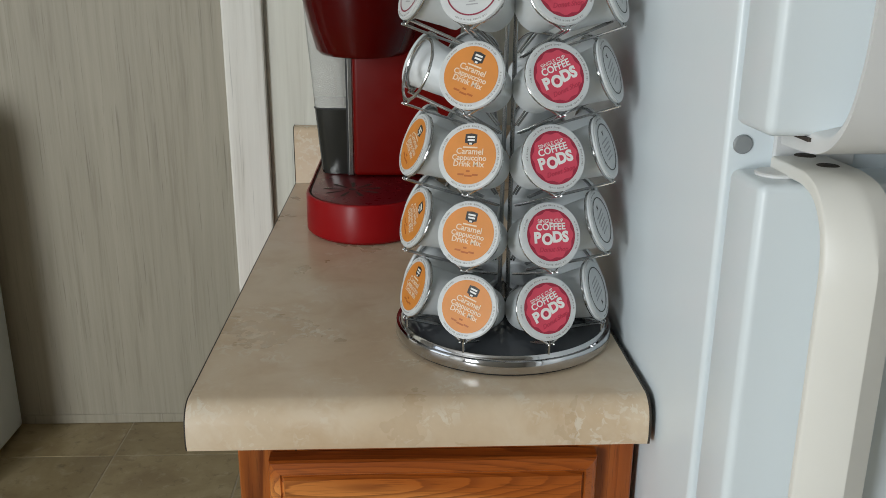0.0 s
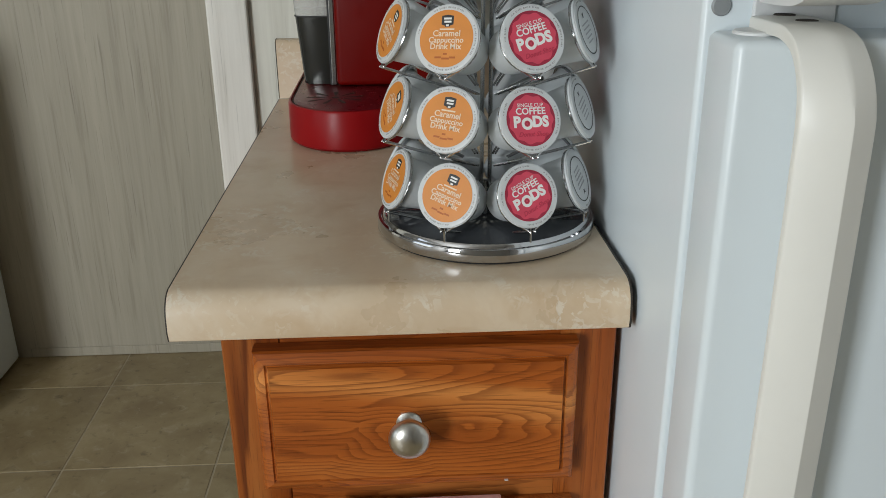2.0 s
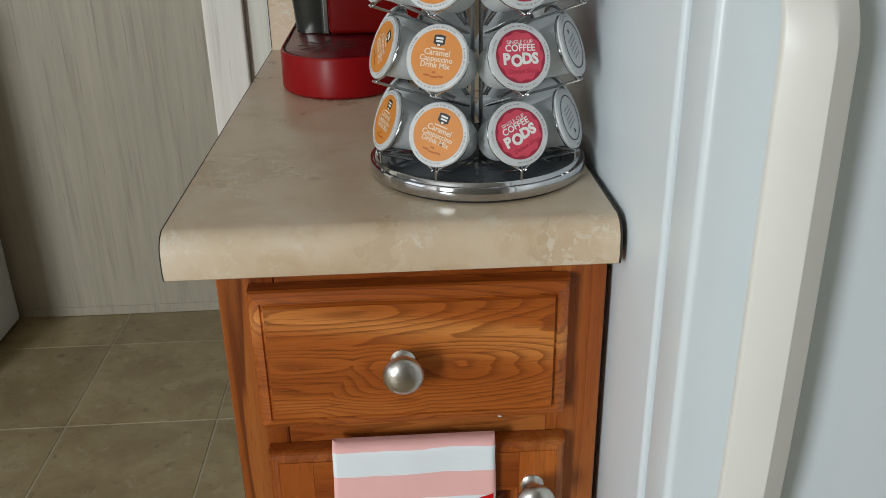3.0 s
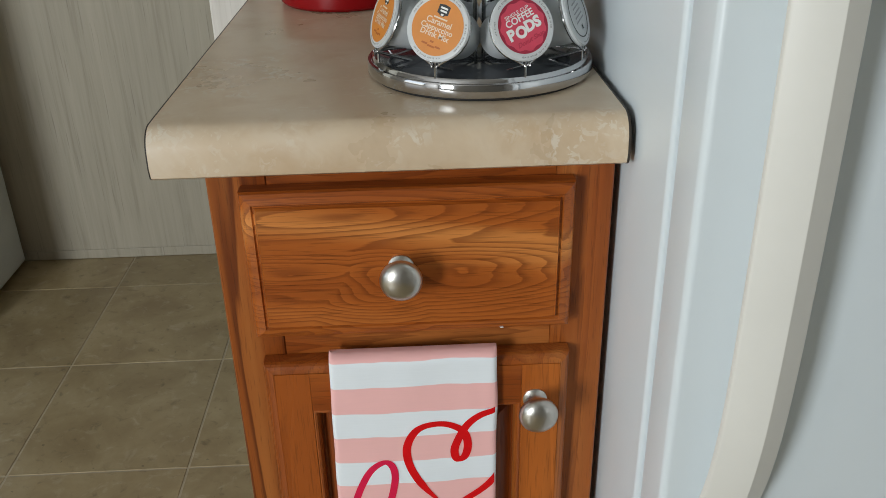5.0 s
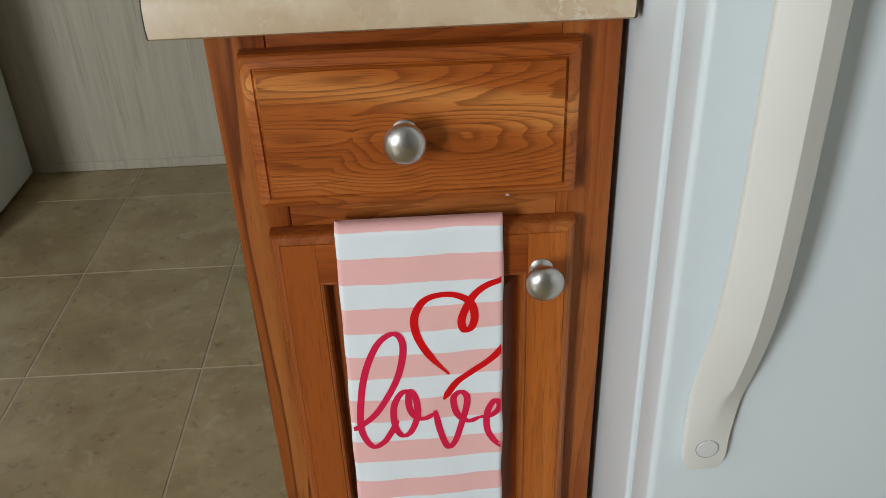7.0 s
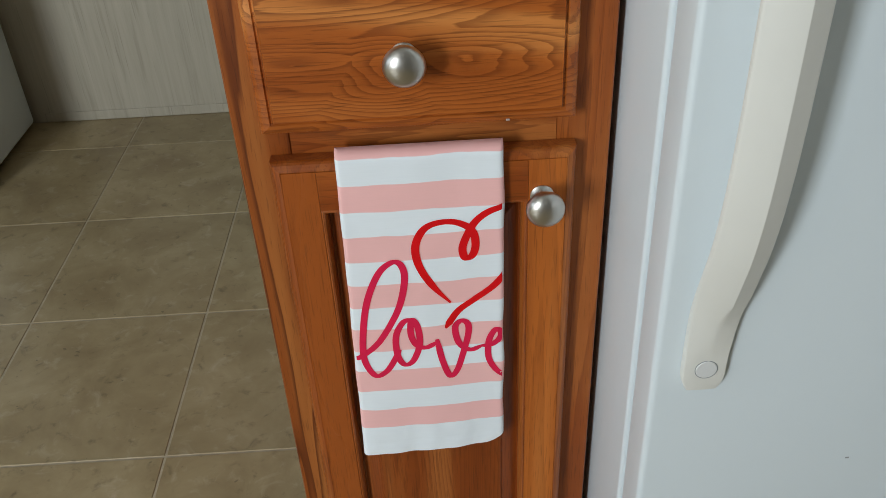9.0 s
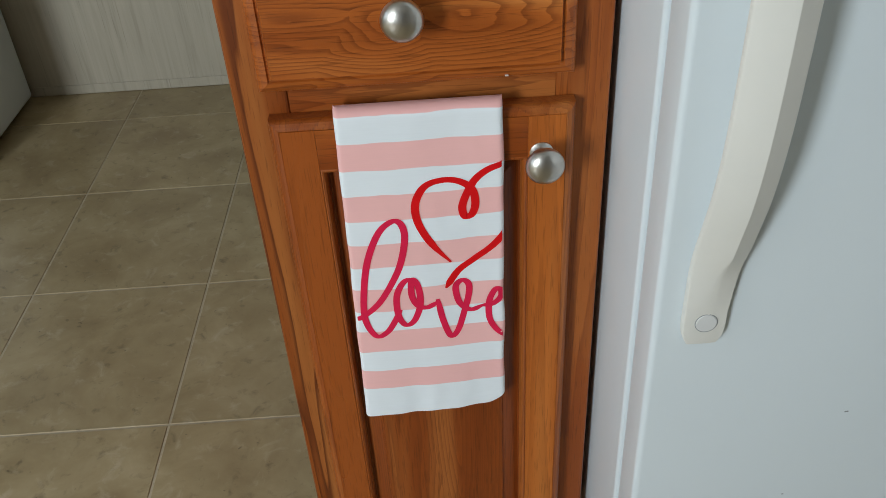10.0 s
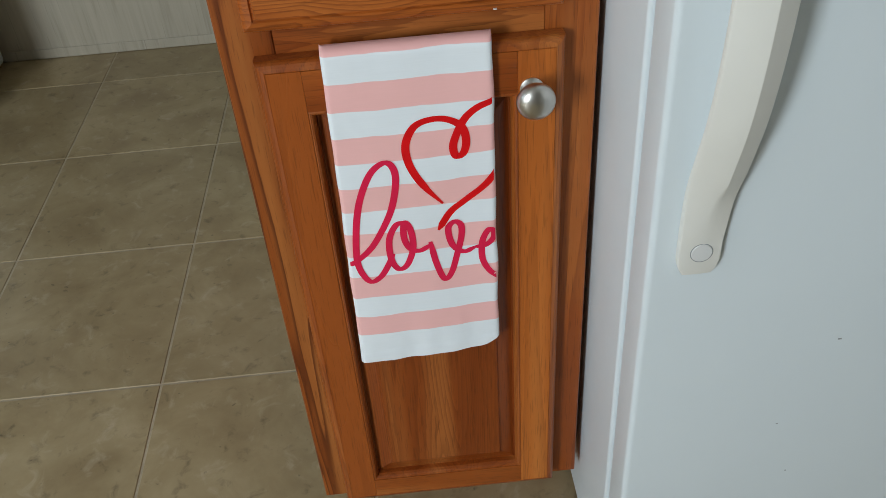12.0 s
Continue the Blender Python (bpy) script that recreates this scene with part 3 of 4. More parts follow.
# ---------------------------------------------------------------- pod carousel
CARX, CARY, CARZ = 0.2185, 0.1035, 0.914
carousel = thing("pod_carousel", (CARX, CARY, CARZ), "chrome wire carousel for coffee pods on a dark round base", "pod carousel")
prof = [(0, 0.0028), (0.0925, 0.0028), (0.0938, 0.0032), (0.0945, 0.0042), (0.0945, 0.0125), (0.0938, 0.0138), (0.0915, 0.0140), (0.0908, 0.0132), (0.0902, 0.0140), (0.0898, 0.0158), (0.0888, 0.0168), (0.0878, 0.0160), (0.0874, 0.013)]
part("base_ring", lathe(prof + [(0, 0.013)], 96), CHROME, carousel, "chrome base rim", True)
# Black ring stands in for the shadow gap below the chrome rim.
part("gap_shade_ring", lathe([(0, 0.0002), (0.0898, 0.0002), (0.0902, 0.0010), (0.0902, 0.0026), (0, 0.0026)], 72), BLACK_PRINT, carousel, "black ring painting the shadow gap under the base", True)
part("turntable_top", lathe([(0, 0.0132), (0.0865, 0.0132), (0.0865, 0.0145), (0.085, 0.0155), (0, 0.0155)], 96), BLACK_TRAY, carousel, "glossy dark top of the base", True)

COLUMNS, ROWS_N, TURN0, TILT_UP, LID_AT = 8, 5, -27.0, 21.0, 0.0825
ROW_Z = [0.053 + 0.0602 * k for k in range(ROWS_N)]
LID_R = 0.0255


def column_out(col):
    a = radians(TURN0 + 360 / COLUMNS * col)
    return Vector((math.sin(a), -math.cos(a), 0))


def pod_pose(col, row, roll=0.0):
    """z axis out of the lid."""
    out = column_out(col)
    way = (out * math.cos(radians(TILT_UP)) + Vector((0, 0, math.sin(radians(TILT_UP))))).normalized()
    side = Vector((0, 0, 1)).cross(way).normalized()
    up = way.cross(side)
    at = Vector((CARX, CARY, CARZ + ROW_Z[row])) + out * LID_AT
    return Matrix.Translation(at) @ Matrix((side, up, way)).transposed().to_4x4() @ Matrix.Rotation(radians(roll), 4, "Z")


def local(m):
    return Matrix.Translation((-CARX, -CARY, -CARZ)) @ m


# wire frame: pole, foot spokes, and for each place a ring with two arms
for dx, dy in ((-0.0035, -0.004), (0.0035, -0.004), (0.0035, 0.004), (-0.0035, 0.004)):
    part("pole_wire", wire([(dx, dy, 0.015), (dx, dy, 0.34)], 0.0014), WIRE, carousel, "", True)
top_knob = [(0, 0.338), (0.009, 0.338), (0.011, 0.342), (0.011, 0.348), (0.006, 0.352), (0, 0.352)]
part("top_cap", lathe(top_knob, 24), CHROME, carousel, "", True)
RING_R = 0.0246
for col in range(COLUMNS):
    out = column_out(col)
    side = Vector((0, 0, 1)).cross(out)
    foot = out * 0.0885
    part("foot_peg", wire([foot + Vector((0, 0, 0.0155)), foot + Vector((0, 0, 0.034))], 0.0011), WIRE, carousel, "", True)
    for k in (-1, 1):
        part("foot_spoke", wire([side * 0.003 * k + out * 0.004 + Vector((0, 0, 0.027)), side * 0.003 * k + out * 0.0885 + Vector((0, 0, 0.027))], 0.0011), WIRE, carousel, "", True)
    for row in range(ROWS_N):
        m = local(pod_pose(col, row))
        ring = [m @ Vector((RING_R * math.cos(2 * math.pi * k / 28), RING_R * math.sin(2 * math.pi * k / 28), -0.0032)) for k in range(28)]
        part("ring", wire(ring, 0.0012, True), WIRE, carousel, "", True)
        for k in (-1, 1):
            a = m @ Vector((k * 0.0158, -0.0188, -0.0032))
            elbow = m @ Vector((k * 0.0030, -0.0272, -0.0034))
            bend = m @ Vector((k * 0.0022, -0.0284, -0.0075))
            deep = m @ Vector((k * 0.0012, -0.0265, -0.0765))
            part("arm_wire", wire(smooth_path([a, elbow, bend, deep], 3), 0.00095), WIRE, carousel, "", True)


def writing(name, body, size, at, mat, parent, bold=0.0, shear=0.0, squash=1.0):
    """Flat raised lettering in the built-in font, centred at (x, y) on a lid."""
    cu = bpy.data.curves.new(name, "FONT")
    cu.body, cu.size, cu.align_x, cu.align_y, cu.offset, cu.shear = body, size, "CENTER", "CENTER", bold, shear
    cu.resolution_u = 3
    tmp = bpy.data.objects.new(name, cu)
    me = bpy.data.meshes.new_from_object(tmp)
    bpy.data.objects.remove(tmp)
    bpy.data.curves.remove(cu)
    me.transform(Matrix.Translation((at[0], at[1], 0.0012)) @ Matrix.Diagonal((squash, 1, 1, 1)))
    me.materials.clear()
    me.materials.append(mat)
    ob = new(name, me)
    ob.parent = parent
    return ob


def disc(r, z, steps=40, wave=0.0, waves=10, bm=None):
    own = bm or bmesh.new()
    ring = []
    for k in range(steps):
        a = 2 * math.pi * k / steps
        rr = r + wave * math.cos(waves * a)
        ring.append((rr * math.cos(a), rr * math.sin(a)))
    top = [own.verts.new((x, y, z)) for x, y in ring]
    low = [own.verts.new((x, y, z - 0.00012)) for x, y in ring]
    own.faces.new(top)
    for k in range(steps):
        n = (k + 1) % steps
        own.faces.new((low[k], low[n], top[n], top[k]))
    return own


def annulus(r0, r1, z, steps=48):
    return lathe([(r0, z), (r1, z), (r1, z + 0.0001), (r0, z + 0.0001), (r0, z)], steps)


def bars(rows, z, h):
    """Plain bars (x, y, width) standing for small print."""
    bm = bmesh.new()
    for x, y, w in rows:
        box(x - w / 2, y - h / 2, z - 0.0001, x + w / 2, y + h / 2, z, bm=bm)
    return bm


def rim_print(r, spans, z, h):
    """Small print round the rim as short bars."""
    bm = bmesh.new()
    for a0, a1 in spans:
        a, n = a0, 0
        while a < a1:
            m = Matrix.Rotation(radians(a), 4, "Z") @ Matrix.Translation((r, 0, z))
            n += 1
            if n % 6:
                bmesh.ops.create_cube(bm, size=1.0, matrix=m @ Matrix.Diagonal((h * (0.75 + 0.25 * (n % 3)), h * (0.35 + 0.2 * (n % 4)), 0.0001, 1)))
            a += 2.4 + 0.4 * (n % 4)
    return bm


def make_pod(kind, label):
    pod = thing("coffee_pod", (0, 0, 0), label, "coffee pod", "coffee pods in the carousel")
    cup = [(0, -0.0415), (0.0125, -0.0415), (0.0135, -0.044), (0.0168, -0.044), (0.0178, -0.0432), (0.0184, -0.040), (0.0188, -0.030), (0.0192, -0.0285), (0.0215, -0.0065), (0.0224, -0.0042), (0.0226, -0.0022), (LID_R, -0.0018), (LID_R + 0.0002, -0.001), (LID_R, -0.0002), (0, -0.0002)]
    part("cup", lathe(cup, 36), POD_WHITE, pod, "translucent white plastic cup", True)
    lid = part("lid", lathe([(0, 0.0), (LID_R - 0.0004, 0.0), (LID_R - 0.0006, 0.0006), (LID_R - 0.0016, 0.0009), (LID_R - 0.004, 0.0007), (0, 0.0007)], 48), SILVER_LID if kind == "silver" else LID_WHITE, pod, "foil lid", True)
    tagged(part("rim_print", rim_print(0.0229, [(60, 122), (146, 172), (238, 300), (330, 385)] if kind != "silver" else [(70, 110)], 0.00088, 0.0011), PALE_PRINT, lid), kind="stuff")
    if kind == "orange":
        part("printed_disc", disc(0.0211, 0.00095), ORANGE, lid, "orange printed disc")
        bm = bmesh.new()
        badge = [(-0.0047, 0.0166), (-0.0047, 0.0103), (-0.0024, 0.0096), (-0.0016, 0.0086), (0.0016, 0.0086), (0.0024, 0.0096), (0.0047, 0.0103), (0.0047, 0.0166), (0.0, 0.0174)]
        bm.faces.new([bm.verts.new((x, y, 0.00106)) for x, y in badge])
        part("badge", bm, BLACK_PRINT, lid, "dark badge")
        tagged(part("badge_print", bars([(0, 0.0146, 0.006), (0.0002, 0.0123, 0.0056), (0, 0.0096, 0.0022)], 0.00116, 0.0014), WHITE_PRINT, lid), kind="stuff")
        tagged(part("small_print", bars([(0, 0.0068, 0.0115)], 0.00108, 0.0011), PEACH_PRINT, lid), kind="stuff")
        writing("lettering", "Caramel", 0.0064, (0, 0.0036), PEACH_PRINT, lid, 0.00012)
        writing("lettering", "Cappuccino", 0.0058, (0, -0.0012), PEACH_PRINT, lid, 0.00012)
        writing("lettering", "Drink Mix", 0.0060, (0, -0.0059), PEACH_PRINT, lid, 0.00012)
        tagged(part("small_print", bars([(0, -0.0112, 0.003), (-0.0055, -0.0138, 0.005), (0.0005, -0.0146, 0.006), (0.006, -0.0138, 0.0045)], 0.00108, 0.0014), RUST_PRINT, lid), kind="stuff")
    elif kind == "pink":
        part("printed_disc", disc(0.0203, 0.00095), DARK_PINK, lid, "crimson printed disc")
        part("scalloped_disc", disc(0.0182, 0.00106, 88, 0.0007, 11), PINK, lid, "pink scalloped disc")
        writing("lettering", "SINGLE CUP", 0.0040, (0, 0.0108), WHITE_PRINT, lid, 0.00003)
        writing("lettering", "COFFEE", 0.0072, (0, 0.0062), WHITE_PRINT, lid, 0.00018)
        writing("lettering", "P", 0.0112, (-0.0120, -0.0020), WHITE_PRINT, lid, 0.0006)
        part("lettering", annulus(0.0024, 0.0047, 0.0012, 28), WHITE_PRINT, lid).location = (-0.0036, -0.0030, 0)
        part("ring_print", annulus(0.0011, 0.0016, 0.0012, 20), DARK_PINK, lid).location = (-0.0036, -0.0030, 0)
        writing("lettering", "D", 0.0112, (0.0050, -0.0020), WHITE_PRINT, lid, 0.0006)
        writing("lettering", "S", 0.0112, (0.0118, -0.0020), WHITE_PRINT, lid, 0.0006)
        writing("lettering", "Donut Shop", 0.0050, (0.0008, -0.0112), SCRIPT_PINK, lid, 0.00012, 0.35)
    elif kind == "maroon":
        part("printed_ring", annulus(0.0188, 0.0199, 0.00095), MAROON_PRINT, lid, "maroon printed ring")
        writing("lettering", "Cappuccino", 0.0060, (0, 0.0), GREY_PRINT, lid, 0.00002)
        writing("lettering", "DRINK MIX", 0.0036, (0, -0.0052), GREY_PRINT, lid)
        tagged(part("small_print", bars([(0, -0.0095, 0.005), (0, -0.0117, 0.009)], 0.0010, 0.0009), GREY_PRINT, lid), kind="stuff")
        tagged(part("small_print", bars([(0, 0.0105, 0.010), (0, 0.0072, 0.014)], 0.0010, 0.0016), GREY_PRINT, lid), kind="stuff")
    else:
        part("printed_ring", annulus(0.0183, 0.0192, 0.00095), BLACK_PRINT, lid, "black printed ring")
        bm = bmesh.new()
        bm.faces.new([bm.verts.new((x, y + 0.0115, 0.001)) for x, y in ((-0.0022, -0.002), (-0.0006, -0.0008), (0.001, -0.0022), (0.0012, 0.0004), (0.0026, 0.0022), (0.0, 0.0014), (-0.0024, 0.0024), (-0.0012, 0.0002))])
        part("mark", bm, BLACK_PRINT, lid, "small black mark")
        tagged(part("small_print", bars([(0, 0.0055 - 0.0036 * k, 0.019 - 0.0012 * k) for k in range(5)], 0.001, 0.0012), GREY_PRINT, lid), kind="stuff")
    return pod


KINDS = {
    "orange": "white coffee pod with an orange printed foil lid",
    "pink": "white coffee pod with a pink printed foil lid",
    "silver": "white coffee pod with a silver-grey foil lid",
    "maroon": "white coffee pod with a white and maroon foil lid",
}
MAKE = {kind: make_pod(kind, label) for kind, label in KINDS.items()}
used = set()
ROLLS = {(0, 0): -16, (0, 1): -4, (0, 2): 3, (0, 3): -17, (0, 4): 8, (1, 0): 22, (1, 1): -3, (1, 2): 12, (1, 3): 20, (1, 4): 6, (7, 0): -3, (7, 1): -40, (7, 2): -24, (2, 0): 190, (2, 1): 14, (2, 2): 8, (2, 3): 20, (2, 4): 40}
for col in range(COLUMNS):
    for row in range(ROWS_N):
        kind = {0: "orange", 1: "pink", 2: "silver", 7: "orange"}.get(col, "silver" if (col + row) % 2 else "pink")
        if (col, row) == (7, 3):
            continue
        if row == 4 and col in (0, 7):
            kind = "maroon"
        m = pod_pose(col, row, ROLLS.get((col, row), (col * 47 + row * 31) % 60 - 30))
        if kind in used:
            copy_thing(MAKE[kind], m)
        else:
            MAKE[kind].matrix_basis = m
            used.add(kind)

# ---------------------------------------------------------------- coffee maker
maker = thing("coffee_maker", (0.1, 0.5, 0.914), "red single-cup coffee maker with a smoked water tank on the counter", "coffee maker")
MX = 0.0865


def round_front(cx, half, front, back, depth, steps=20):
    """Plan outline (x, y): straight sides to the back, an elliptical front."""
    pts = [(cx - half * math.cos(math.pi * k / steps), front + depth - depth * math.sin(math.pi * k / steps)) for k in range(steps + 1)]
    return pts + [(cx + half, back), (cx - half, back)]


def loft(levels, outline):
    """Stack plan outlines: levels of (z, grow in x, grow in y); the ends are closed."""
    bm = bmesh.new()
    rings = []
    for z, args in levels:
        rings.append([bm.verts.new((x, y, z)) for x, y in outline(*args)])
    for a, b in zip(rings, rings[1:]):
        for k in range(len(a)):
            n = (k + 1) % len(a)
            bm.faces.new((a[k], a[n], b[n], b[k]))
    bm.faces.new(rings[0][::-1])
    bm.faces.new(rings[-1])
    return bm


def mpart(*a, **k):
    return shifted(part(*a, **k), maker)


def base_plan(g):
    return round_front(MX, 0.0745 - g, 0.356 + g, 0.655 - g, 0.085 - g)


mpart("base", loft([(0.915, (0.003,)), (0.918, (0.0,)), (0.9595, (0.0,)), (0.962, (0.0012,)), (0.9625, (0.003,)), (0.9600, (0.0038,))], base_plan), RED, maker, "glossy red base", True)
mpart("tray_gap", loft([(0.9602, (0.0042,)), (0.9604, (0.0046,))], base_plan), DARK_HOLE, maker, "dark joint round the drip tray")
tray = mpart("drip_tray", loft([(0.9606, (0.0066,)), (0.9616, (0.0064,)), (0.9622, (0.0074,))], base_plan), DARK_RED, maker, "dark red drip tray", True)
for k in range(9):
    a = 2 * math.pi * k / 9 + 0.2
    bm = bmesh.new()
    m = Matrix.Translation((0.069, 0.437, 0.9625)) @ Matrix.Rotation(a, 4, "Z")
    bm.faces.new([bm.verts.new(m @ Vector(v)) for v in ((0.012, -0.0012, 0), (0.034, -0.0026, 0), (0.037, 0, 0), (0.034, 0.0026, 0), (0.012, 0.0012, 0))])
    ob = part("slot", bm, DARK_HOLE, tray)
mpart("drain", disc(0.0045, 0.9627, 20), DARK_HOLE, maker).location = (0.069, 0.437, 0)
mpart("column", box(0.0675, 0.505, 0.9632, 0.205, 0.645, 1.265, 0.006, 3), RED_COLUMN_SHADE, maker, "red rear column", True)


def head_plan(g):
    return round_front(MX - 0.001, 0.066 - g, 0.372 + g * 0.5, 0.5045, 0.08)


mpart("head", loft([(1.1255, (0.02,)), (1.1265, (0.014,)), (1.131, (0.0095,)), (1.16, (0.002,)), (1.2, (-0.007,)), (1.255, (-0.013,)), (1.262, (-0.008,))], head_plan), RED_HEAD_SHADE, maker, "red brew head", True)


def tank_plan(x0, y0):
    return [(x0, y0 + 0.012), (x0 + 0.004, y0 + 0.004), (x0 + 0.012, y0), (0.058, y0), (0.058, 0.645), (x0, 0.645)]


# Opaque dark block paints what the water refracts below the line.
mpart("lower_tank", loft([(0.9632, (0.024, 0.522)), (1.048, (0.0165, 0.522))], tank_plan), TANK_REFRACTION, maker, "dark smoked lower half of the water tank", True)
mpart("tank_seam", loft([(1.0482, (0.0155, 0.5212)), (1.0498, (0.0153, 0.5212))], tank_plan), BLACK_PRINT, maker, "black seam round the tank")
mpart("upper_tank", loft([(1.05, (0.0165, 0.522)), (1.26, (0.0, 0.522))], tank_plan), TANK, maker, "clear grey upper half of the water tank", True)
mpart("side_trim", box(0.0585, 0.514, 0.9632, 0.0605, 0.52, 1.26), BLACK_PRINT, maker, "dark joint beside the tank")
mpart("side_trim", box(0.0607, 0.512, 0.9632, 0.067, 0.52, 1.26, 0.001), STEEL, maker, "pale metal strip beside the tank")

# ---------------------------------------------------------------- appliance in the passage
washer = thing("laundry_appliance", (-1.25, 1.3, 0), "white enamelled laundry appliance standing against the wall", "appliance")
shifted(part("body", box(-1.56, 1.15, 0.021, -0.918, 1.566, 0.93, 0.012, 4), FRIDGE_WHITE, washer, "", True), washer)
for x, y in ((-1.5, 1.2), (-0.99, 1.2), (-1.5, 1.51), (-0.99, 1.51)):
    shifted(part("foot", lathe([(0, 0.0005), (0.018, 0.0005), (0.02, 0.004), (0.016, 0.02), (0, 0.0205)], 16, None, Matrix.Translation((x, y, 0))), DARK_HOLE, washer, "dark rubber foot", True), washer)

# ---------------------------------------------------------------- towel
T_TOP, T_LOW, T_Y = 0.7158, 0.366, -0.0298


def towel_edges(z):
    t = (T_TOP - z) / (T_TOP - T_LOW)
    return 0.0838 - 0.0078 * t, 0.2225 - 0.001 * t


def towel_low(s):
    return T_LOW + 0.004 * s + 0.011 * max(0.0, (s - 0.86) / 0.14) ** 2


def towel_face(x, z):
    """y of the towel's front: slack folds that grow towards the lower hem."""
    x0, x1 = towel_edges(z)
    s, t = (x - x0) / (x1 - x0), (T_TOP - z) / (T_TOP - T_LOW)
    y = T_Y - 0.0012 * math.sin(s * 5.2 + 0.6) * (0.3 + t) - 0.0022 * t * math.sin(s * 3.1 + 0.3) - 0.0011 * t * t * math.sin(s * 11 + 1)
    y += 0.0009 * noise.noise(Vector((x * 30, z * 16, 1.7))) + 0.00035 * noise.noise(Vector((x * 90, z * 50, 4.1)))
    hem = z - T_LOW - 0.004 * s
    y += 0.0007 * math.exp(-((hem - 0.0145) / 0.0013) ** 2) - 0.0005 * (1 if hem < 0.0145 else 0)
    y += 0.0004 * max(0.0, 1 - hem / 0.07) * math.sin(x * 210 + 1.3 * math.sin(z * 60))
    edge = min(s, 1 - s) * (x1 - x0)
    if edge < 0.0045:
        y += 0.0045 - math.sqrt(max(0.0, 0.0045 ** 2 - (0.0045 - edge) ** 2))
    top = T_TOP - z
    if top < 0.009:
        y += 0.009 - math.sqrt(max(0.0, 0.009 ** 2 - (0.009 - top) ** 2))
    return y


NX, NZ = 56, 110
bm = bmesh.new()
front, rear = [], []
for j in range(NZ + 1):
    rf, rr = [], []
    for i in range(NX + 1):
        s = 0.5 - 0.5 * math.cos(math.pi * i / NX)
        low = towel_low(s)
        z = T_TOP - (T_TOP - low) * (j / NZ) ** 1.12
        x0, x1 = towel_edges(z)
        wob = 0.0012 * noise.noise(Vector((z * 22, 3.0 if i < NX / 2 else 9.0, 0)))
        x = x0 + (x1 - x0) * s + wob * abs(2 * s - 1)
        rf.append(bm.verts.new((x, towel_face(x0 + (x1 - x0) * s, z), z)))
        rr.append(bm.verts.new((x, -0.0212 if z < 0.7075 else -0.011, z if z < 0.7075 else min(z, T_TOP - 0.003))))
    front.append(rf)
    rear.append(rr)
for sheet in (front, rear):
    for j in range(NZ):
        for i in range(NX):
            bm.faces.new((sheet[j][i], sheet[j][i + 1], sheet[j + 1][i + 1], sheet[j + 1][i]))
for j in range(NZ):
    for i in (0, NX):
        bm.faces.new((front[j][i], front[j + 1][i], rear[j + 1][i], rear[j][i]))
for i in range(NX):
    for j in (0, NZ):
        bm.faces.new((front[j][i], front[j][i + 1], rear[j][i + 1], rear[j][i]))
towel = part("dish_towel", bm, TOWEL, None, "", True)
tagged(towel, "pink and white striped dish towel hanging over the cabinet door", "dish towel")


def stroke(name, points, width, mat, taper=(0.5, 0.5)):
    """A printed pen stroke that lies on the towel's face."""
    path = smooth_path([(x, 0, z) for x, z in points], 10)
    bm = bmesh.new()
    last = None
    count = len(path)
    for k, p in enumerate(path):
        a, b = path[max(0, k - 1)], path[min(count - 1, k + 1)]
        way = (b - a).normalized()
        side = Vector((-way.z, 0, way.x))
        t = k / (count - 1)
        w = width * (0.82 + 0.3 * abs(way.z)) * min(1.0, taper[0] + t * 9, taper[1] + (1 - t) * 9) / 2
        pair = []
        for sgn in (-1, 1):
            q = p + side * w * sgn
            x0, x1 = towel_edges(q.z)
            x = min(max(q.x, x0 + 0.0022), x1 - 0.0018)
            pair.append(bm.verts.new((x, towel_face(x, q.z) - 0.00045, q.z)))
        if last:
            bm.faces.new((last[0], last[1], pair[1], pair[0]))
        last = pair
    return part(name, bm, mat, towel, "", True)


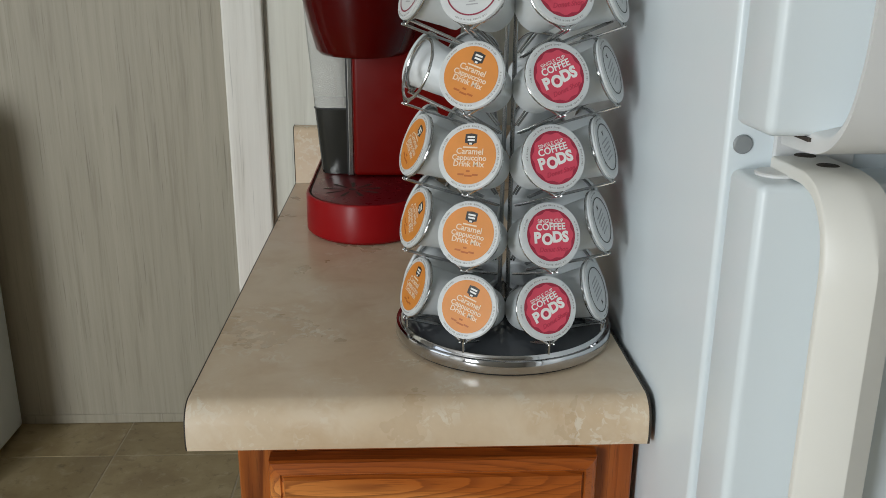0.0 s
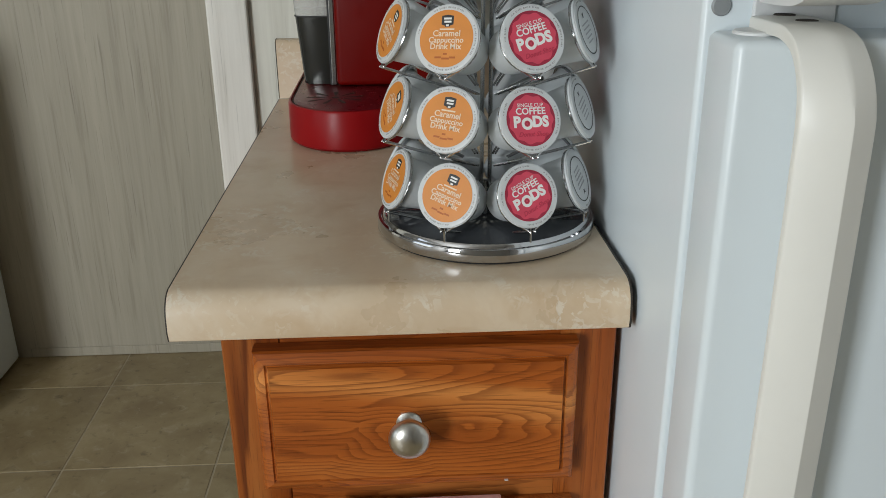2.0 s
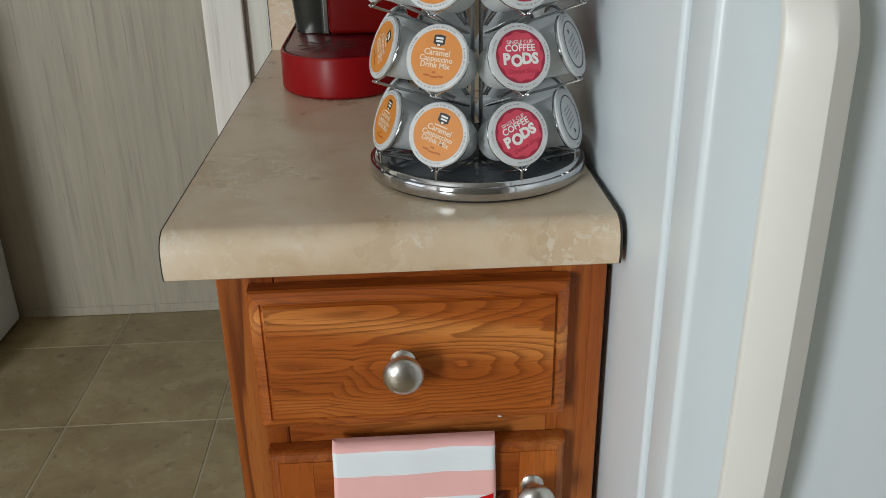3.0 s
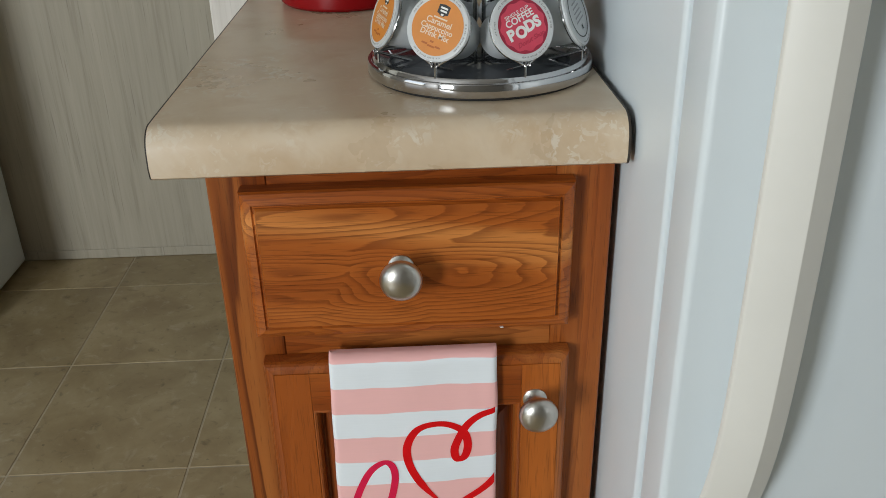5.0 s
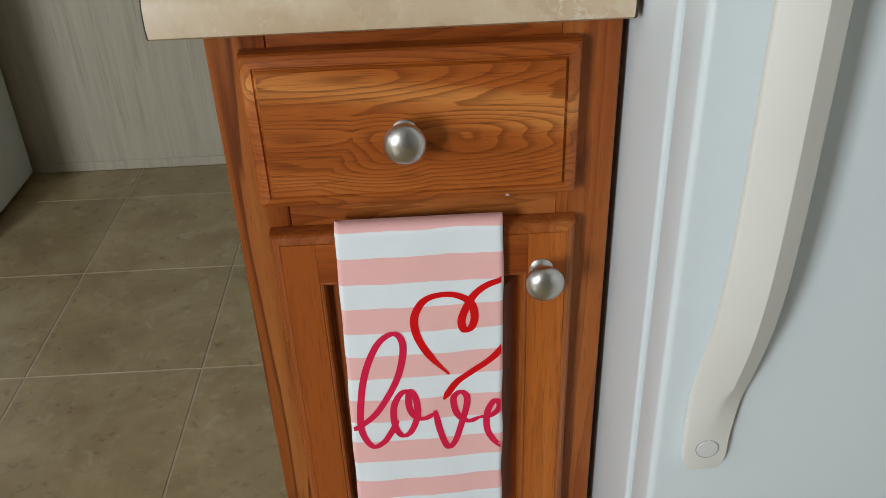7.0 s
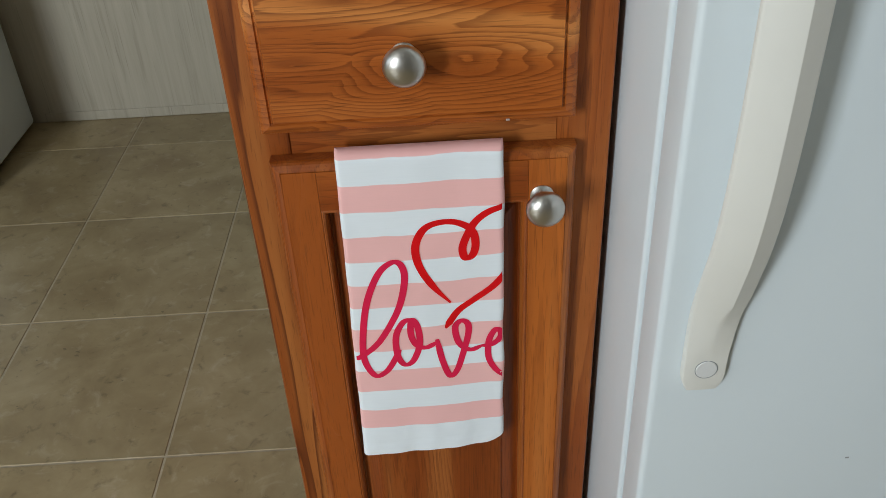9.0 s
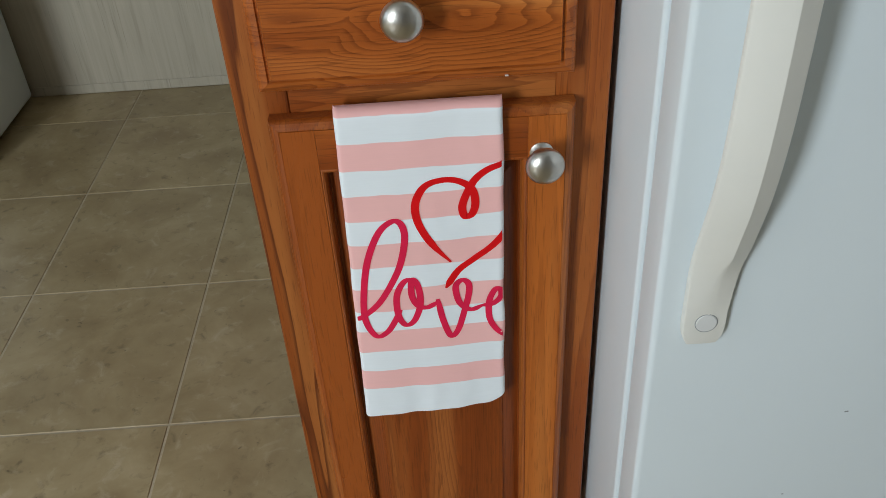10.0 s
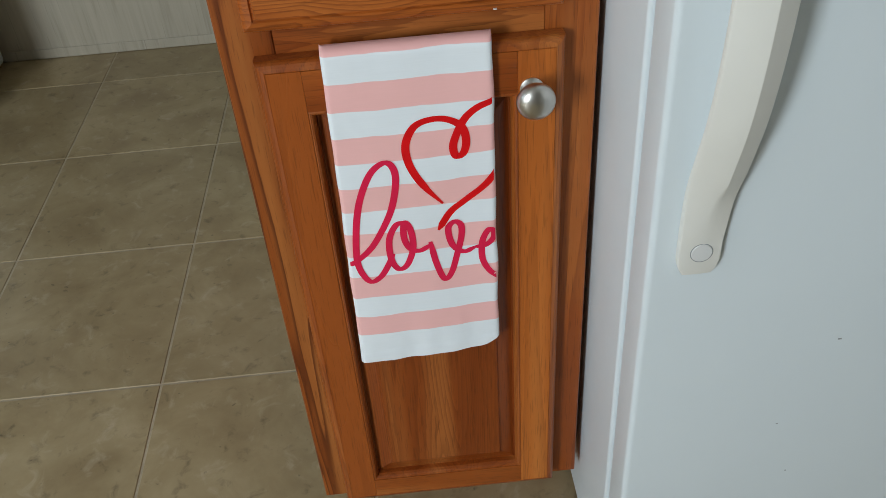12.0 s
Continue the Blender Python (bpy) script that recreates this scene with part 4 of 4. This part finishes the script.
HEART = [(0.2235, 0.6585), (0.209, 0.653), (0.198, 0.6445), (0.191, 0.633), (0.1855, 0.618), (0.1875, 0.607), (0.194, 0.609), (0.197, 0.621), (0.194, 0.635), (0.183, 0.6435), (0.168, 0.6455), (0.153, 0.640), (0.1445, 0.623), (0.1465, 0.602), (0.158, 0.578), (0.173, 0.558)]
stroke("printed_heart", HEART, 0.0064, LOVE_RED, (1, 0.3))
stroke("printed_heart", [(0.2235, 0.587), (0.211, 0.572), (0.194, 0.559), (0.179, 0.547), (0.167, 0.528)], 0.0064, LOVE_RED, (1, 0.3))
stroke("printed_letter", [(0.076, 0.497), (0.088, 0.502), (0.106, 0.52), (0.1245, 0.554), (0.1325, 0.586), (0.131, 0.603), (0.123, 0.6075), (0.110, 0.596), (0.098, 0.568), (0.091, 0.534), (0.0885, 0.498), (0.097, 0.476), (0.108, 0.480), (0.117, 0.494), (0.123, 0.507)], 0.0057, LOVE_PINK, (0.6, 0.6))
stroke("printed_letter", [(0.137, 0.542), (0.128, 0.539), (0.1205, 0.523), (0.1205, 0.500), (0.1265, 0.4875), (0.135, 0.492), (0.142, 0.512), (0.141, 0.533), (0.136, 0.541), (0.1345, 0.524), (0.139, 0.511), (0.148, 0.507), (0.1585, 0.5125)], 0.0056, LOVE_PINK, (0.6, 0.6))
stroke("printed_letter", [(0.1585, 0.516), (0.1625, 0.490), (0.169, 0.4685), (0.176, 0.474), (0.1825, 0.495), (0.188, 0.518), (0.188, 0.531), (0.182, 0.5355), (0.176, 0.528), (0.179, 0.509), (0.189, 0.499), (0.2005, 0.503)], 0.0056, LOVE_PINK, (0.6, 0.6))
stroke("printed_letter", [(0.2, 0.503), (0.2105, 0.5045), (0.218, 0.512), (0.2185, 0.520), (0.2135, 0.522), (0.2075, 0.509), (0.207, 0.488), (0.2135, 0.472), (0.2235, 0.462)], 0.0056, LOVE_PINK, (0.6, 1))

# ---------------------------------------------------------------- floor
floor = structure("floor", box(WEST, SOUTH, -0.1, EAST, FAR, -0.0010), GROUT, "tan ceramic tile floor with narrow grout joints")
TSX, TSY, TX0, TY0 = 0.343, 0.369, -0.29, 0.322
nx0, nx1 = math.floor((WEST - TX0) / TSX), math.ceil((EAST - TX0) / TSX)
ny0, ny1 = math.floor((SOUTH - TY0) / TSY), math.ceil((FAR - TY0) / TSY)
for ix in range(nx0, nx1):
    for iy in range(ny0, ny1):
        x0, x1 = max(WEST, TX0 + ix * TSX + 0.0016), min(EAST, TX0 + (ix + 1) * TSX - 0.0016)
        y0, y1 = max(SOUTH, TY0 + iy * TSY + 0.0016), min(FAR, TY0 + (iy + 1) * TSY - 0.0016)
        if x1 - x0 > 0.02 and y1 - y0 > 0.02:
            part("tile", box(x0, y0, -0.008, x1, y1, 0.0, 0.0012, 1), TILE, floor)
